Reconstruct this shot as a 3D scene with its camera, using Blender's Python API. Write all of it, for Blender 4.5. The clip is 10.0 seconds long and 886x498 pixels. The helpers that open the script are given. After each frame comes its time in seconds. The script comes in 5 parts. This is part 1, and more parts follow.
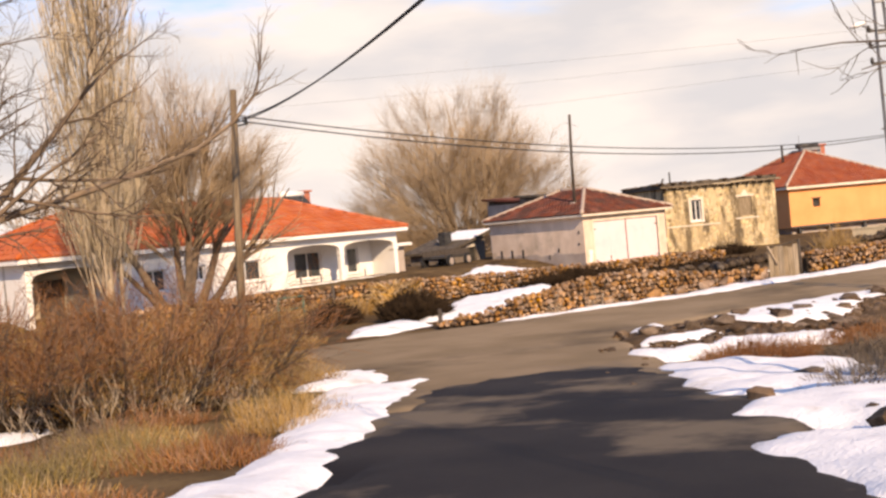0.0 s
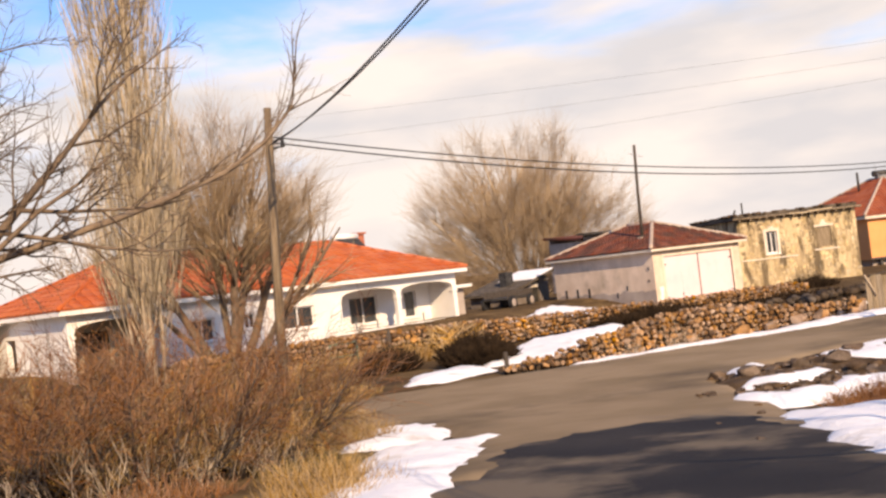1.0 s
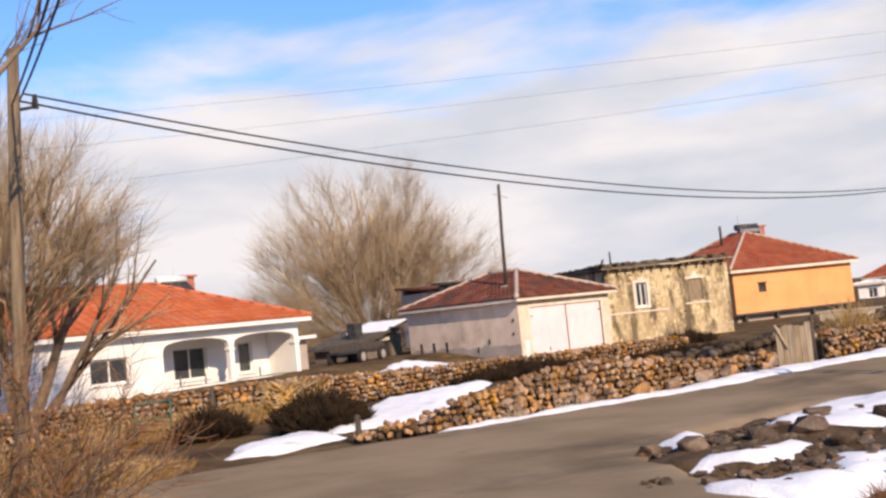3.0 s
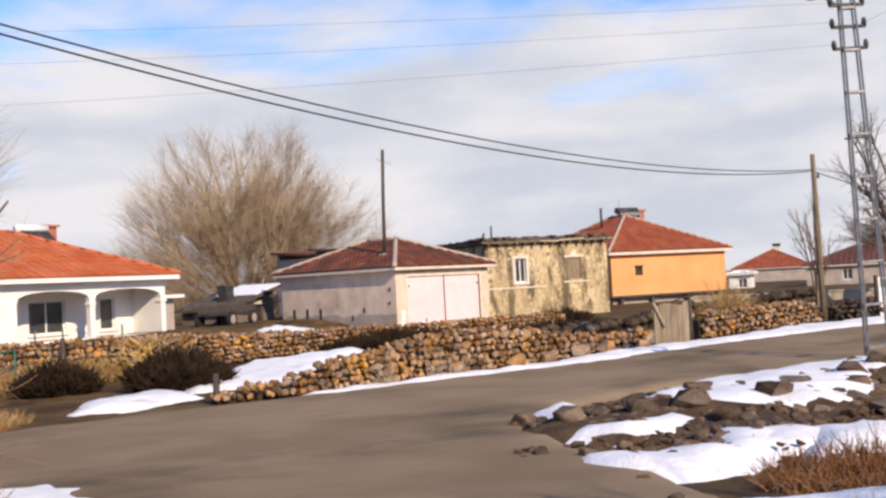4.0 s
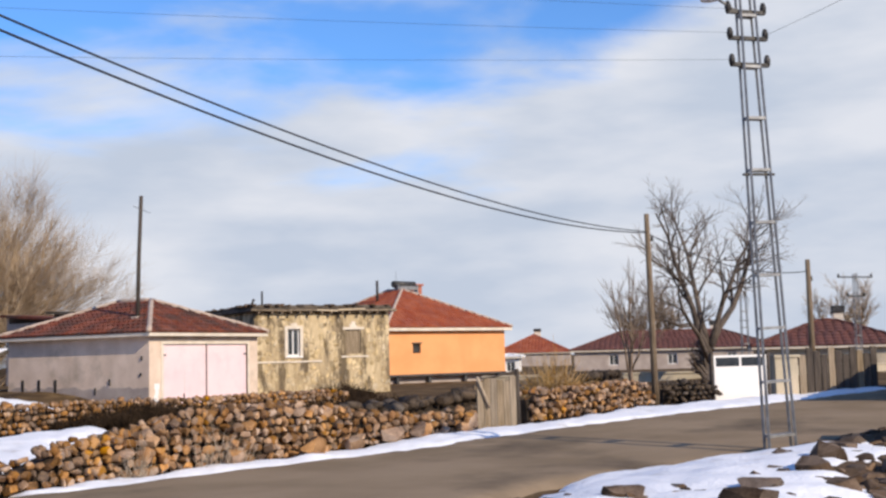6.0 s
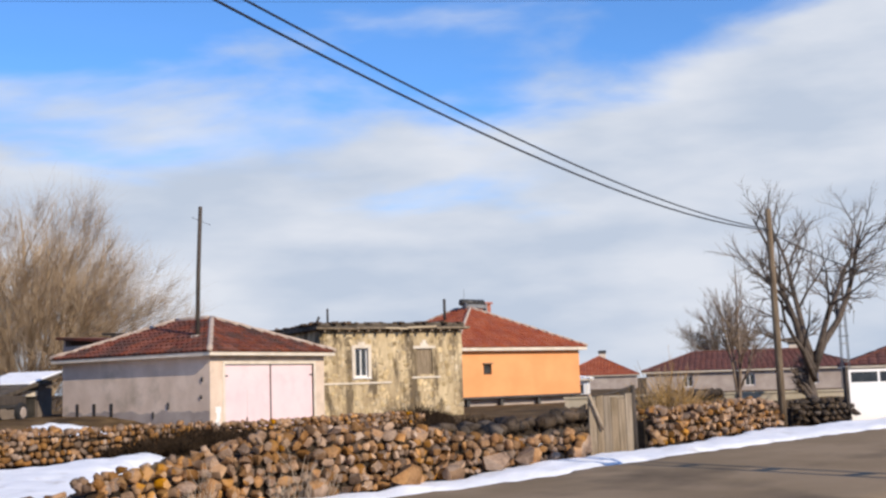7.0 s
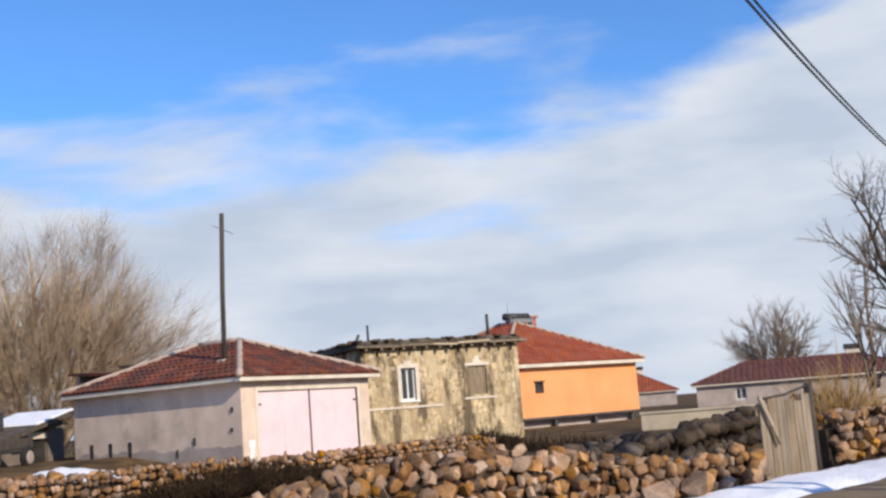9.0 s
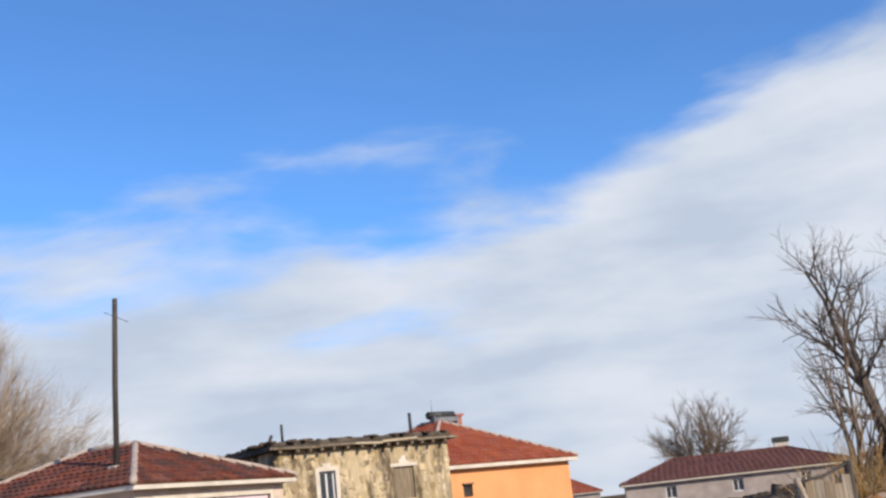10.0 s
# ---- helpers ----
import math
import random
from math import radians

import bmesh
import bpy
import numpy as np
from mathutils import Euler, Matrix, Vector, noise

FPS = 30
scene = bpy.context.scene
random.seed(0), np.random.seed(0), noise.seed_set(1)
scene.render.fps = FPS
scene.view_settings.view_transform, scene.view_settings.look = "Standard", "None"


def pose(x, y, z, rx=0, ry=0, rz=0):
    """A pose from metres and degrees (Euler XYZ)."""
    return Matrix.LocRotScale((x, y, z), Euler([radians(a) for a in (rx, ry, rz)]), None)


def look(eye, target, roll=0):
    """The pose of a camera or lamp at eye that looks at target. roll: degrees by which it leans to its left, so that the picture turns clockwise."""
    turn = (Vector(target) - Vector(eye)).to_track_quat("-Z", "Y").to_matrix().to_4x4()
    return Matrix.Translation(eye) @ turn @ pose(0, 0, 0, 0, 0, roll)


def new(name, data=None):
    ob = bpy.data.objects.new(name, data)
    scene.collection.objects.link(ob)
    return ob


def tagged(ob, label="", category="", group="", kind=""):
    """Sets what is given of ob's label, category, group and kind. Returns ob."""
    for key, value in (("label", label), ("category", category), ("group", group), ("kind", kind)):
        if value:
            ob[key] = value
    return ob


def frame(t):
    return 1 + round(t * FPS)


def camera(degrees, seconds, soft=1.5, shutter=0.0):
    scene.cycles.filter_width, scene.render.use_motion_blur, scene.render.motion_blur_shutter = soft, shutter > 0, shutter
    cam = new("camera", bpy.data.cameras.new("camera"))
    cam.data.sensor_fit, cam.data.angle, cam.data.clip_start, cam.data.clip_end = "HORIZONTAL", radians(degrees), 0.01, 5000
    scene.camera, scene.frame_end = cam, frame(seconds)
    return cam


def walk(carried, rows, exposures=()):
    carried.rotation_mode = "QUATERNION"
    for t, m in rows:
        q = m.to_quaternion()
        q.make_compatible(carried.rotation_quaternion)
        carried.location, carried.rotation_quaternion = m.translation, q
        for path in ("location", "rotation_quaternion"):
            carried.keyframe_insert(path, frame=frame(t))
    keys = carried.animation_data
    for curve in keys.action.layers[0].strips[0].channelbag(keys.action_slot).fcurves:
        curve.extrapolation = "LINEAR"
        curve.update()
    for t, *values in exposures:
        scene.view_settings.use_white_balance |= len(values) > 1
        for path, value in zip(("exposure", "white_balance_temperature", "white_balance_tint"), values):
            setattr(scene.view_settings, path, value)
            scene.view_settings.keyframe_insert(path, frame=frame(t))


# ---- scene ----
cam = camera(42.9, 10.0, soft=2.6)
PATH = [
    (0, (-40.7, -45.221, 3.411), (-39.558, -43.579, 3.371), -5.1),
    (0.5, (-39.911, -43.94, 3.263), (-38.848, -42.247, 3.242), -5.9),
    (1, (-39.154, -42.708, 3.158), (-38.091, -41.014, 3.209), -6.6),
    (1.5, (-38.382, -41.463, 3.076), (-37.275, -39.803, 3.213), -7.0),
    (2, (-37.41, -39.911, 3.028), (-36.248, -38.294, 3.218), -7.1),
    (2.5, (-36.456, -38.384, 2.969), (-35.231, -36.813, 3.149), -7.1),
    (2.7, (-36.093, -37.928, 2.917), (-34.843, -36.375, 3.075), -6.5),
    (3.8, (-35.003, -36.734, 2.544), (-33.602, -35.308, 2.611), -4.2),
    (4, (-34.777, -36.544, 2.511), (-33.337, -35.157, 2.574), -3.0),
    (4.5, (-34.083, -35.378, 2.476), (-32.483, -34.182, 2.56), 1.0),
    (5, (-32.911, -34.155, 2.371), (-31.22, -33.101, 2.543), -0.5),
    (5.2, (-32.507, -33.754, 2.387), (-30.797, -32.741, 2.61), -1.1),
    (6.3, (-30.164, -31.315, 2.143), (-28.47, -30.267, 2.324), -1.6),
    (6.5, (-29.721, -30.799, 2.131), (-28.04, -29.735, 2.335), -1.6),
    (7, (-28.489, -29.53, 2.034), (-26.847, -28.413, 2.27), -1.8),
    (7.5, (-27.458, -28.448, 1.998), (-25.845, -27.287, 2.216), -2.4),
    (8, (-26.347, -27.33, 1.917), (-24.748, -26.146, 2.122), -3.1),
    (8.5, (-25.645, -26.463, 1.898), (-24.044, -25.283, 2.113), -3.8),
    (9, (-24.836, -25.394, 1.866), (-23.214, -24.258, 2.151), -4.4),
    (9.5, (-23.869, -24.416, 1.835), (-22.219, -23.35, 2.209), -5.1),
    (10, (-21.973, -22.955, 1.788), (-20.286, -21.981, 2.242), -6.3),
]
walk(cam, [(t, look(eye, target, roll)) for t, eye, target, roll in PATH],
     exposures=[(0, 0.34, 8400, 17), (1.0, 0.34, 8400, 17), (2.5, 0.26, 7500, 15), (4.5, 0.08, 6800, 12), (6.5, 0.0, 6350, 9), (10, 0.0, 6250, 8)])

# ---- sky, sun, exposure ----
world = bpy.data.worlds.new("world")
scene.world = world
world.use_nodes = True
SUN_AZ = 196.0      # degrees clockwise from +y, where the sun stands
SUN_EL = 30.0


def build_world():
    nt = world.node_tree
    N, L = nt.nodes, nt.links
    N.clear()
    out = N.new("ShaderNodeOutputWorld")
    bg = N.new("ShaderNodeBackground")
    sky = N.new("ShaderNodeTexSky")
    sky.sky_type = "NISHITA"
    sky.sun_disc = False
    sky.sun_elevation = radians(SUN_EL)
    sky.sun_rotation = radians(SUN_AZ)
    sky.altitude = 1000
    sky.air_density = 1.0
    sky.dust_density = 0.6
    co = N.new("ShaderNodeTexCoord")
    sep = N.new("ShaderNodeSeparateXYZ")
    L.new(co.outputs["Generated"], sep.inputs[0])
    # cloud banks, drawn out sideways
    mp = N.new("ShaderNodeMapping")
    mp.inputs["Location"].default_value = (1.3, 0.4, 0.2)
    mp.inputs["Scale"].default_value = (1.0, 1.0, 3.6)
    L.new(co.outputs["Generated"], mp.inputs[0])
    no = N.new("ShaderNodeTexNoise")
    no.inputs["Scale"].default_value = 3.4
    no.inputs["Detail"].default_value = 6
    no.inputs["Roughness"].default_value = 0.5
    no.inputs["Distortion"].default_value = 0.25
    L.new(mp.outputs[0], no.inputs["Vector"])

    def math_node(op, a, b):
        n = N.new("ShaderNodeMath"); n.operation = op
        for k, v in enumerate((a, b)):
            if isinstance(v, (int, float)):
                n.inputs[k].default_value = v
            else:
                L.new(v, n.inputs[k])
        return n.outputs[0]

    # the bank stands higher towards the east
    dot = N.new("ShaderNodeVectorMath"); dot.operation = "DOT_PRODUCT"
    dot.inputs[1].default_value = (math.sin(radians(88)), math.cos(radians(88)), 0)
    L.new(co.outputs["Generated"], dot.inputs[0])
    east = N.new("ShaderNodeMapRange"); east.interpolation_type = "SMOOTHSTEP"
    east.inputs["From Min"].default_value = 0.87; east.inputs["From Max"].default_value = 1.0
    east.inputs["To Min"].default_value = 0.0; east.inputs["To Max"].default_value = 0.33
    L.new(dot.outputs["Value"], east.inputs["Value"])
    height = math_node("SUBTRACT", math_node("ADD", east.outputs[0], 0.238), sep.outputs[2])
    value = math_node("ADD", math_node("MULTIPLY", height, 8.5), math_node("MULTIPLY", math_node("SUBTRACT", no.outputs["Fac"], 0.5), 4.0))
    mask = N.new("ShaderNodeMapRange"); mask.interpolation_type = "SMOOTHSTEP"
    mask.inputs["From Min"].default_value = -0.25; mask.inputs["From Max"].default_value = 0.75
    mask.inputs["To Min"].default_value = 0.04
    L.new(value, mask.inputs["Value"])
    shade = N.new("ShaderNodeTexNoise")
    shade.inputs["Scale"].default_value = 5.0; shade.inputs["Detail"].default_value = 5
    L.new(mp.outputs[0], shade.inputs["Vector"])
    cc = N.new("ShaderNodeValToRGB")
    cc.color_ramp.elements[0].position = 0.35; cc.color_ramp.elements[0].color = (6.2, 6.9, 8.2, 1)
    cc.color_ramp.elements[1].position = 0.62; cc.color_ramp.elements[1].color = (8.6, 8.8, 9.5, 1)
    L.new(shade.outputs["Fac"], cc.inputs[0])
    tint = N.new("ShaderNodeMix"); tint.data_type = "RGBA"; tint.blend_type = "MULTIPLY"
    tint.inputs[0].default_value = 1.0
    tint.inputs["B"].default_value = (0.82, 1.45, 2.2, 1)
    L.new(sky.outputs[0], tint.inputs["A"])
    mix = N.new("ShaderNodeMix"); mix.data_type = "RGBA"
    L.new(mask.outputs[0], mix.inputs[0])
    L.new(tint.outputs["Result"], mix.inputs["A"]); L.new(cc.outputs[0], mix.inputs["B"])
    L.new(mix.outputs["Result"], bg.inputs[0])
    bg.inputs[1].default_value = 0.088
    L.new(bg.outputs[0], out.inputs[0])


build_world()
sun = new("sun", bpy.data.lights.new("sun", "SUN"))
sun.data.energy = 4.9
sun.data.angle = radians(0.6)
sun.data.color = (1.0, 0.84, 0.64)
_a, _e = radians(SUN_AZ), radians(SUN_EL)
sun.matrix_world = look((math.sin(_a) * math.cos(_e) * 60, math.cos(_a) * math.cos(_e) * 60, math.sin(_e) * 60), (0, 0, 0))


# ---- materials ----
def mat(name, a, b, scale=4.0, fine=40.0, rough=0.85, bump=0.3, metal=0.0, lo=0.35, hi=0.65, rnd=0.0, stretch=(1, 1, 1), c=None, cscale=0.7, clo=0.5, chi=0.7, world_space=True, spec=0.3):
    """Two colours mixed by coarse and fine noise, a third in large stains, relief, and a shift from piece to piece."""
    m = bpy.data.materials.new(name)
    m.use_nodes = True
    nt = m.node_tree
    N, L = nt.nodes, nt.links
    p = N["Principled BSDF"]
    p.inputs["Roughness"].default_value = rough
    p.inputs["Metallic"].default_value = metal
    p.inputs["Specular IOR Level"].default_value = spec
    co = N.new("ShaderNodeTexCoord")
    src = co.outputs["Object"]
    if world_space:
        geo = N.new("ShaderNodeNewGeometry")
        src = geo.outputs["Position"]
    mp = N.new("ShaderNodeMapping")
    mp.inputs["Scale"].default_value = stretch
    L.new(src, mp.inputs[0])
    n1 = N.new("ShaderNodeTexNoise"); n1.inputs["Scale"].default_value = scale; n1.inputs["Detail"].default_value = 5
    n2 = N.new("ShaderNodeTexNoise"); n2.inputs["Scale"].default_value = fine; n2.inputs["Detail"].default_value = 3
    L.new(mp.outputs[0], n1.inputs["Vector"]); L.new(mp.outputs[0], n2.inputs["Vector"])
    mul = N.new("ShaderNodeMath"); mul.operation = "MULTIPLY_ADD"
    mul.inputs[1].default_value = 0.4
    L.new(n2.outputs["Fac"], mul.inputs[0])
    sub = N.new("ShaderNodeMath"); sub.operation = "SUBTRACT"; sub.inputs[1].default_value = 0.2
    L.new(n1.outputs["Fac"], sub.inputs[0]); L.new(sub.outputs[0], mul.inputs[2])
    mr = N.new("ShaderNodeMapRange")
    mr.inputs["From Min"].default_value = lo; mr.inputs["From Max"].default_value = hi
    L.new(mul.outputs[0], mr.inputs["Value"])
    mix = N.new("ShaderNodeMix"); mix.data_type = "RGBA"
    L.new(mr.outputs[0], mix.inputs[0])
    mix.inputs["A"].default_value = (*a, 1); mix.inputs["B"].default_value = (*b, 1)
    col = mix.outputs["Result"]
    if c:
        n3 = N.new("ShaderNodeTexNoise"); n3.inputs["Scale"].default_value = cscale; n3.inputs["Detail"].default_value = 6
        n3.inputs["Roughness"].default_value = 0.62
        L.new(mp.outputs[0], n3.inputs["Vector"])
        m3 = N.new("ShaderNodeMapRange")
        m3.inputs["From Min"].default_value = clo; m3.inputs["From Max"].default_value = chi
        L.new(n3.outputs["Fac"], m3.inputs["Value"])
        mx = N.new("ShaderNodeMix"); mx.data_type = "RGBA"
        L.new(m3.outputs[0], mx.inputs[0]); L.new(col, mx.inputs["A"]); mx.inputs["B"].default_value = (*c, 1)
        col = mx.outputs["Result"]
    if rnd:
        oi = N.new("ShaderNodeObjectInfo")
        geo2 = N.new("ShaderNodeNewGeometry")
        sm = N.new("ShaderNodeMath"); sm.operation = "ADD"
        L.new(oi.outputs["Random"], sm.inputs[0]); L.new(geo2.outputs["Random Per Island"], sm.inputs[1])
        fr = N.new("ShaderNodeMath"); fr.operation = "FRACT"
        L.new(sm.outputs[0], fr.inputs[0])
        vr = N.new("ShaderNodeMapRange")
        vr.inputs["To Min"].default_value = 1 - rnd; vr.inputs["To Max"].default_value = 1 + rnd
        L.new(fr.outputs[0], vr.inputs["Value"])
        hs = N.new("ShaderNodeHueSaturation")
        L.new(vr.outputs[0], hs.inputs["Value"]); L.new(col, hs.inputs["Color"])
        sat = N.new("ShaderNodeMath"); sat.operation = "MULTIPLY_ADD"; sat.inputs[1].default_value = -7.3; sat.inputs[2].default_value = 0
        wr = N.new("ShaderNodeMath"); wr.operation = "FRACT"
        L.new(fr.outputs[0], sat.inputs[0]); L.new(sat.outputs[0], wr.inputs[0])
        s2 = N.new("ShaderNodeMapRange"); s2.inputs["To Min"].default_value = 1 - rnd * 0.75; s2.inputs["To Max"].default_value = 1 + rnd * 0.5
        L.new(wr.outputs[0], s2.inputs["Value"]); L.new(s2.outputs[0], hs.inputs["Saturation"])
        col = hs.outputs[0]
    L.new(col, p.inputs["Base Color"])
    if bump:
        bp = N.new("ShaderNodeBump"); bp.inputs["Strength"].default_value = bump; bp.inputs["Distance"].default_value = 0.05
        L.new(mul.outputs[0], bp.inputs["Height"]); L.new(bp.outputs[0], p.inputs["Normal"])
    return m


M = {}
M["soil"] = mat("soil", (0.075, 0.047, 0.026), (0.165, 0.11, 0.056), 0.9, 14, 0.95, 0.8, c=(0.05, 0.034, 0.02), cscale=0.5, spec=0.05)
M["asphalt"] = mat("asphalt", (0.215, 0.158, 0.10), (0.285, 0.212, 0.14), 0.6, 60, 0.95, 0.25, c=(0.125, 0.095, 0.066), cscale=0.25, clo=0.53, chi=0.68, spec=0.06)
# damp asphalt; the dark base also holds the shade lying on the lane
M["wet_shaded"] = mat("wet_shaded_asphalt", (0.018, 0.016, 0.017), (0.036, 0.031, 0.029), 0.5, 60, 0.8, 0.25, c=(0.15, 0.118, 0.085), cscale=0.4, clo=0.50, chi=0.62, spec=0.12)
M["snow"] = mat("snow", (0.78, 0.79, 0.82), (0.88, 0.88, 0.90), 2.5, 22, 0.75, 0.7, c=(0.50, 0.46, 0.42), cscale=1.6, clo=0.58, chi=0.78)
M["stone"] = mat("wall_stone", (0.16, 0.088, 0.046), (0.38, 0.23, 0.125), 3.0, 26, 0.9, 0.6, rnd=0.5, c=(0.46, 0.24, 0.065), cscale=0.7, clo=0.58, chi=0.75, spec=0.1)
M["rock"] = mat("rock", (0.065, 0.042, 0.027), (0.165, 0.115, 0.08), 3.0, 30, 0.92, 0.5, rnd=0.35, spec=0.1)
M["tile"] = mat("roof_tile", (0.26, 0.06, 0.028), (0.34, 0.095, 0.042), 1.0, 22, 0.8, 0.3, rnd=0.08)
M["tile_dark"] = mat("old_roof_tile", (0.115, 0.032, 0.02), (0.20, 0.06, 0.03), 1.6, 22, 0.85, 0.35, rnd=0.15, c=(0.07, 0.036, 0.027), cscale=0.9, clo=0.46, chi=0.62)
M["tile_bright"] = mat("bright_roof_tile", (0.42, 0.095, 0.032), (0.50, 0.14, 0.05), 1.0, 22, 0.8, 0.3, rnd=0.06)
M["ridge"] = mat("ridge_mortar", (0.38, 0.29, 0.23), (0.50, 0.40, 0.33), 5, 30, 0.9, 0.4)
M["garage"] = mat("cream_plaster", (0.60, 0.465, 0.36), (0.73, 0.585, 0.47), 1.2, 20, 0.92, 0.3, c=(0.40, 0.32, 0.24), cscale=0.8, clo=0.52, chi=0.75)
M["pink"] = mat("pink_paint", (0.78, 0.585, 0.60), (0.83, 0.64, 0.65), 1.0, 30, 0.5, 0.1, c=(0.76, 0.55, 0.57), cscale=1.5)
M["fascia"] = mat("cream_fascia", (0.60, 0.52, 0.42), (0.72, 0.64, 0.54), 2, 30, 0.8, 0.2)
M["white"] = mat("white_paint", (0.74, 0.72, 0.70), (0.82, 0.80, 0.78), 1.0, 20, 0.85, 0.15)
M["orange"] = mat("orange_plaster", (0.72, 0.315, 0.125), (0.78, 0.36, 0.15), 0.8, 25, 0.88, 0.15)
M["rubble"] = mat("rubble_plaster", (0.37, 0.28, 0.165), (0.64, 0.51, 0.32), 1.3, 9, 0.95, 0.8, stretch=(1.3, 1.3, 0.35), c=(0.14, 0.105, 0.065), cscale=1.15, clo=0.51, chi=0.62)
M["earth_roof"] = mat("earth_roof", (0.055, 0.043, 0.032), (0.13, 0.105, 0.08), 3, 25, 0.95, 0.6)
M["dark"] = mat("dark_opening", (0.02, 0.018, 0.016), (0.05, 0.045, 0.04), 2, 20, 0.7, 0.1)
M["grey_wall"] = mat("grey_plaster", (0.34, 0.28, 0.245), (0.45, 0.38, 0.335), 1.0, 20, 0.9, 0.3)
M["tan_wall"] = mat("tan_plaster", (0.42, 0.36, 0.26), (0.54, 0.46, 0.35), 0.8, 20, 0.9, 0.3, c=(0.34, 0.29, 0.22), cscale=0.6)
M["concrete"] = mat("concrete", (0.045, 0.044, 0.046), (0.085, 0.082, 0.08), 1.2, 25, 0.9, 0.4)
M["wood"] = mat("weathered_wood", (0.12, 0.085, 0.055), (0.24, 0.18, 0.12), 3, 30, 0.9, 0.5, stretch=(6, 6, 0.6))
M["wood_dark"] = mat("dark_wood", (0.045, 0.037, 0.032), (0.10, 0.08, 0.065), 3, 30, 0.9, 0.5, stretch=(6, 6, 0.6))
M["boards"] = mat("grey_boards", (0.17, 0.13, 0.085), (0.30, 0.235, 0.165), 3, 30, 0.9, 0.5, stretch=(5, 5, 0.5), rnd=0.2)
M["steel"] = mat("galvanised_steel", (0.20, 0.20, 0.205), (0.32, 0.32, 0.32), 6, 40, 0.55, 0.15, metal=0.6)
M["iron"] = mat("dark_iron", (0.035, 0.034, 0.035), (0.09, 0.085, 0.08), 5, 40, 0.6, 0.2, metal=0.4)
M["cable"] = mat("black_cable", (0.02, 0.02, 0.022), (0.035, 0.035, 0.037), 5, 40, 0.6, 0)
M["glass"] = mat("window_glass", (0.03, 0.035, 0.04), (0.06, 0.065, 0.07), 1, 6, 0.08, 0.0, spec=0.6)
M["bark"] = mat("bark", (0.15, 0.105, 0.075), (0.28, 0.21, 0.15), 4, 40, 0.95, 0.5)
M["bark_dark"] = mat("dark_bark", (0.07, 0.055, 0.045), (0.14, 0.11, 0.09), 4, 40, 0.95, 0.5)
M["twig"] = mat("willow_twig", (0.31, 0.22, 0.14), (0.49, 0.365, 0.24), 0.5, 20, 0.9, 0.0, spec=0.05)
M["poplar"] = mat("poplar_twig", (0.44, 0.35, 0.24), (0.60, 0.50, 0.36), 0.5, 20, 0.9, 0.0, spec=0.05)
M["pale_bark"] = mat("pale_bark", (0.36, 0.28, 0.20), (0.52, 0.43, 0.33), 4, 40, 0.9, 0.4)
M["willow_bark"] = mat("willow_bark", (0.36, 0.27, 0.185), (0.54, 0.43, 0.31), 2.0, 30, 0.95, 0.4, spec=0.05)
M["dark_stone"] = mat("dark_stone", (0.03, 0.022, 0.017), (0.105, 0.08, 0.06), 3.0, 30, 0.92, 0.5, rnd=0.4, spec=0.1)
M["brown_bark"] = mat("brown_bark", (0.10, 0.07, 0.05), (0.21, 0.15, 0.105), 4, 40, 0.95, 0.5)
M["mud_brick"] = mat("mud_brick", (0.13, 0.105, 0.09), (0.22, 0.18, 0.15), 1.5, 20, 0.95, 0.5)
M["shrub"] = mat("shrub_twig", (0.17, 0.074, 0.034), (0.33, 0.165, 0.08), 0.8, 20, 0.9, 0.0, rnd=0.35, spec=0.05)
M["straw"] = mat("dry_grass", (0.27, 0.16, 0.062), (0.47, 0.31, 0.135), 0.9, 20, 0.9, 0.0, rnd=0.4, spec=0.05)
M["mud"] = mat("mud", (0.06, 0.038, 0.022), (0.13, 0.085, 0.05), 1.6, 18, 0.9, 0.9, spec=0.08)
M["facing"] = mat("facing_stone", (0.34, 0.26, 0.15), (0.60, 0.475, 0.295), 2.2, 14, 0.95, 0.8, stretch=(1.5, 1.5, 0.35), rnd=0.25, c=(0.14, 0.105, 0.065), cscale=1.0, clo=0.52, chi=0.62, spec=0.05)
# fill of the dry-stone walls, its near black paints the shade between stones
M["core"] = mat("wall_gap_shade", (0.02, 0.014, 0.009), (0.05, 0.034, 0.022), 3, 25, 0.95, 0.6)
M["far_tile"] = mat("maroon_tile", (0.10, 0.04, 0.032), (0.145, 0.058, 0.045), 1.0, 22, 0.9, 0.3, rnd=0.06)
M["ash_twig"] = mat("grey_twig", (0.13, 0.10, 0.075), (0.24, 0.19, 0.14), 0.6, 20, 0.9, 0.0)
M["olive"] = mat("dull_grass", (0.16, 0.12, 0.05), (0.28, 0.21, 0.085), 0.6, 20, 0.9, 0.0, rnd=0.3)
# near black: dark brush heaps, and painted shade within the verge shrubs
M["brush_and_shade"] = mat("dark_brush", (0.018, 0.012, 0.008), (0.045, 0.03, 0.019), 2.0, 24, 0.95, 0.9, spec=0.05)
M["green"] = mat("green_paint", (0.03, 0.12, 0.09), (0.05, 0.17, 0.13), 2, 20, 0.5, 0.1)
M["red_brick"] = mat("red_brick", (0.34, 0.11, 0.07), (0.46, 0.18, 0.12), 6, 30, 0.9, 0.4)


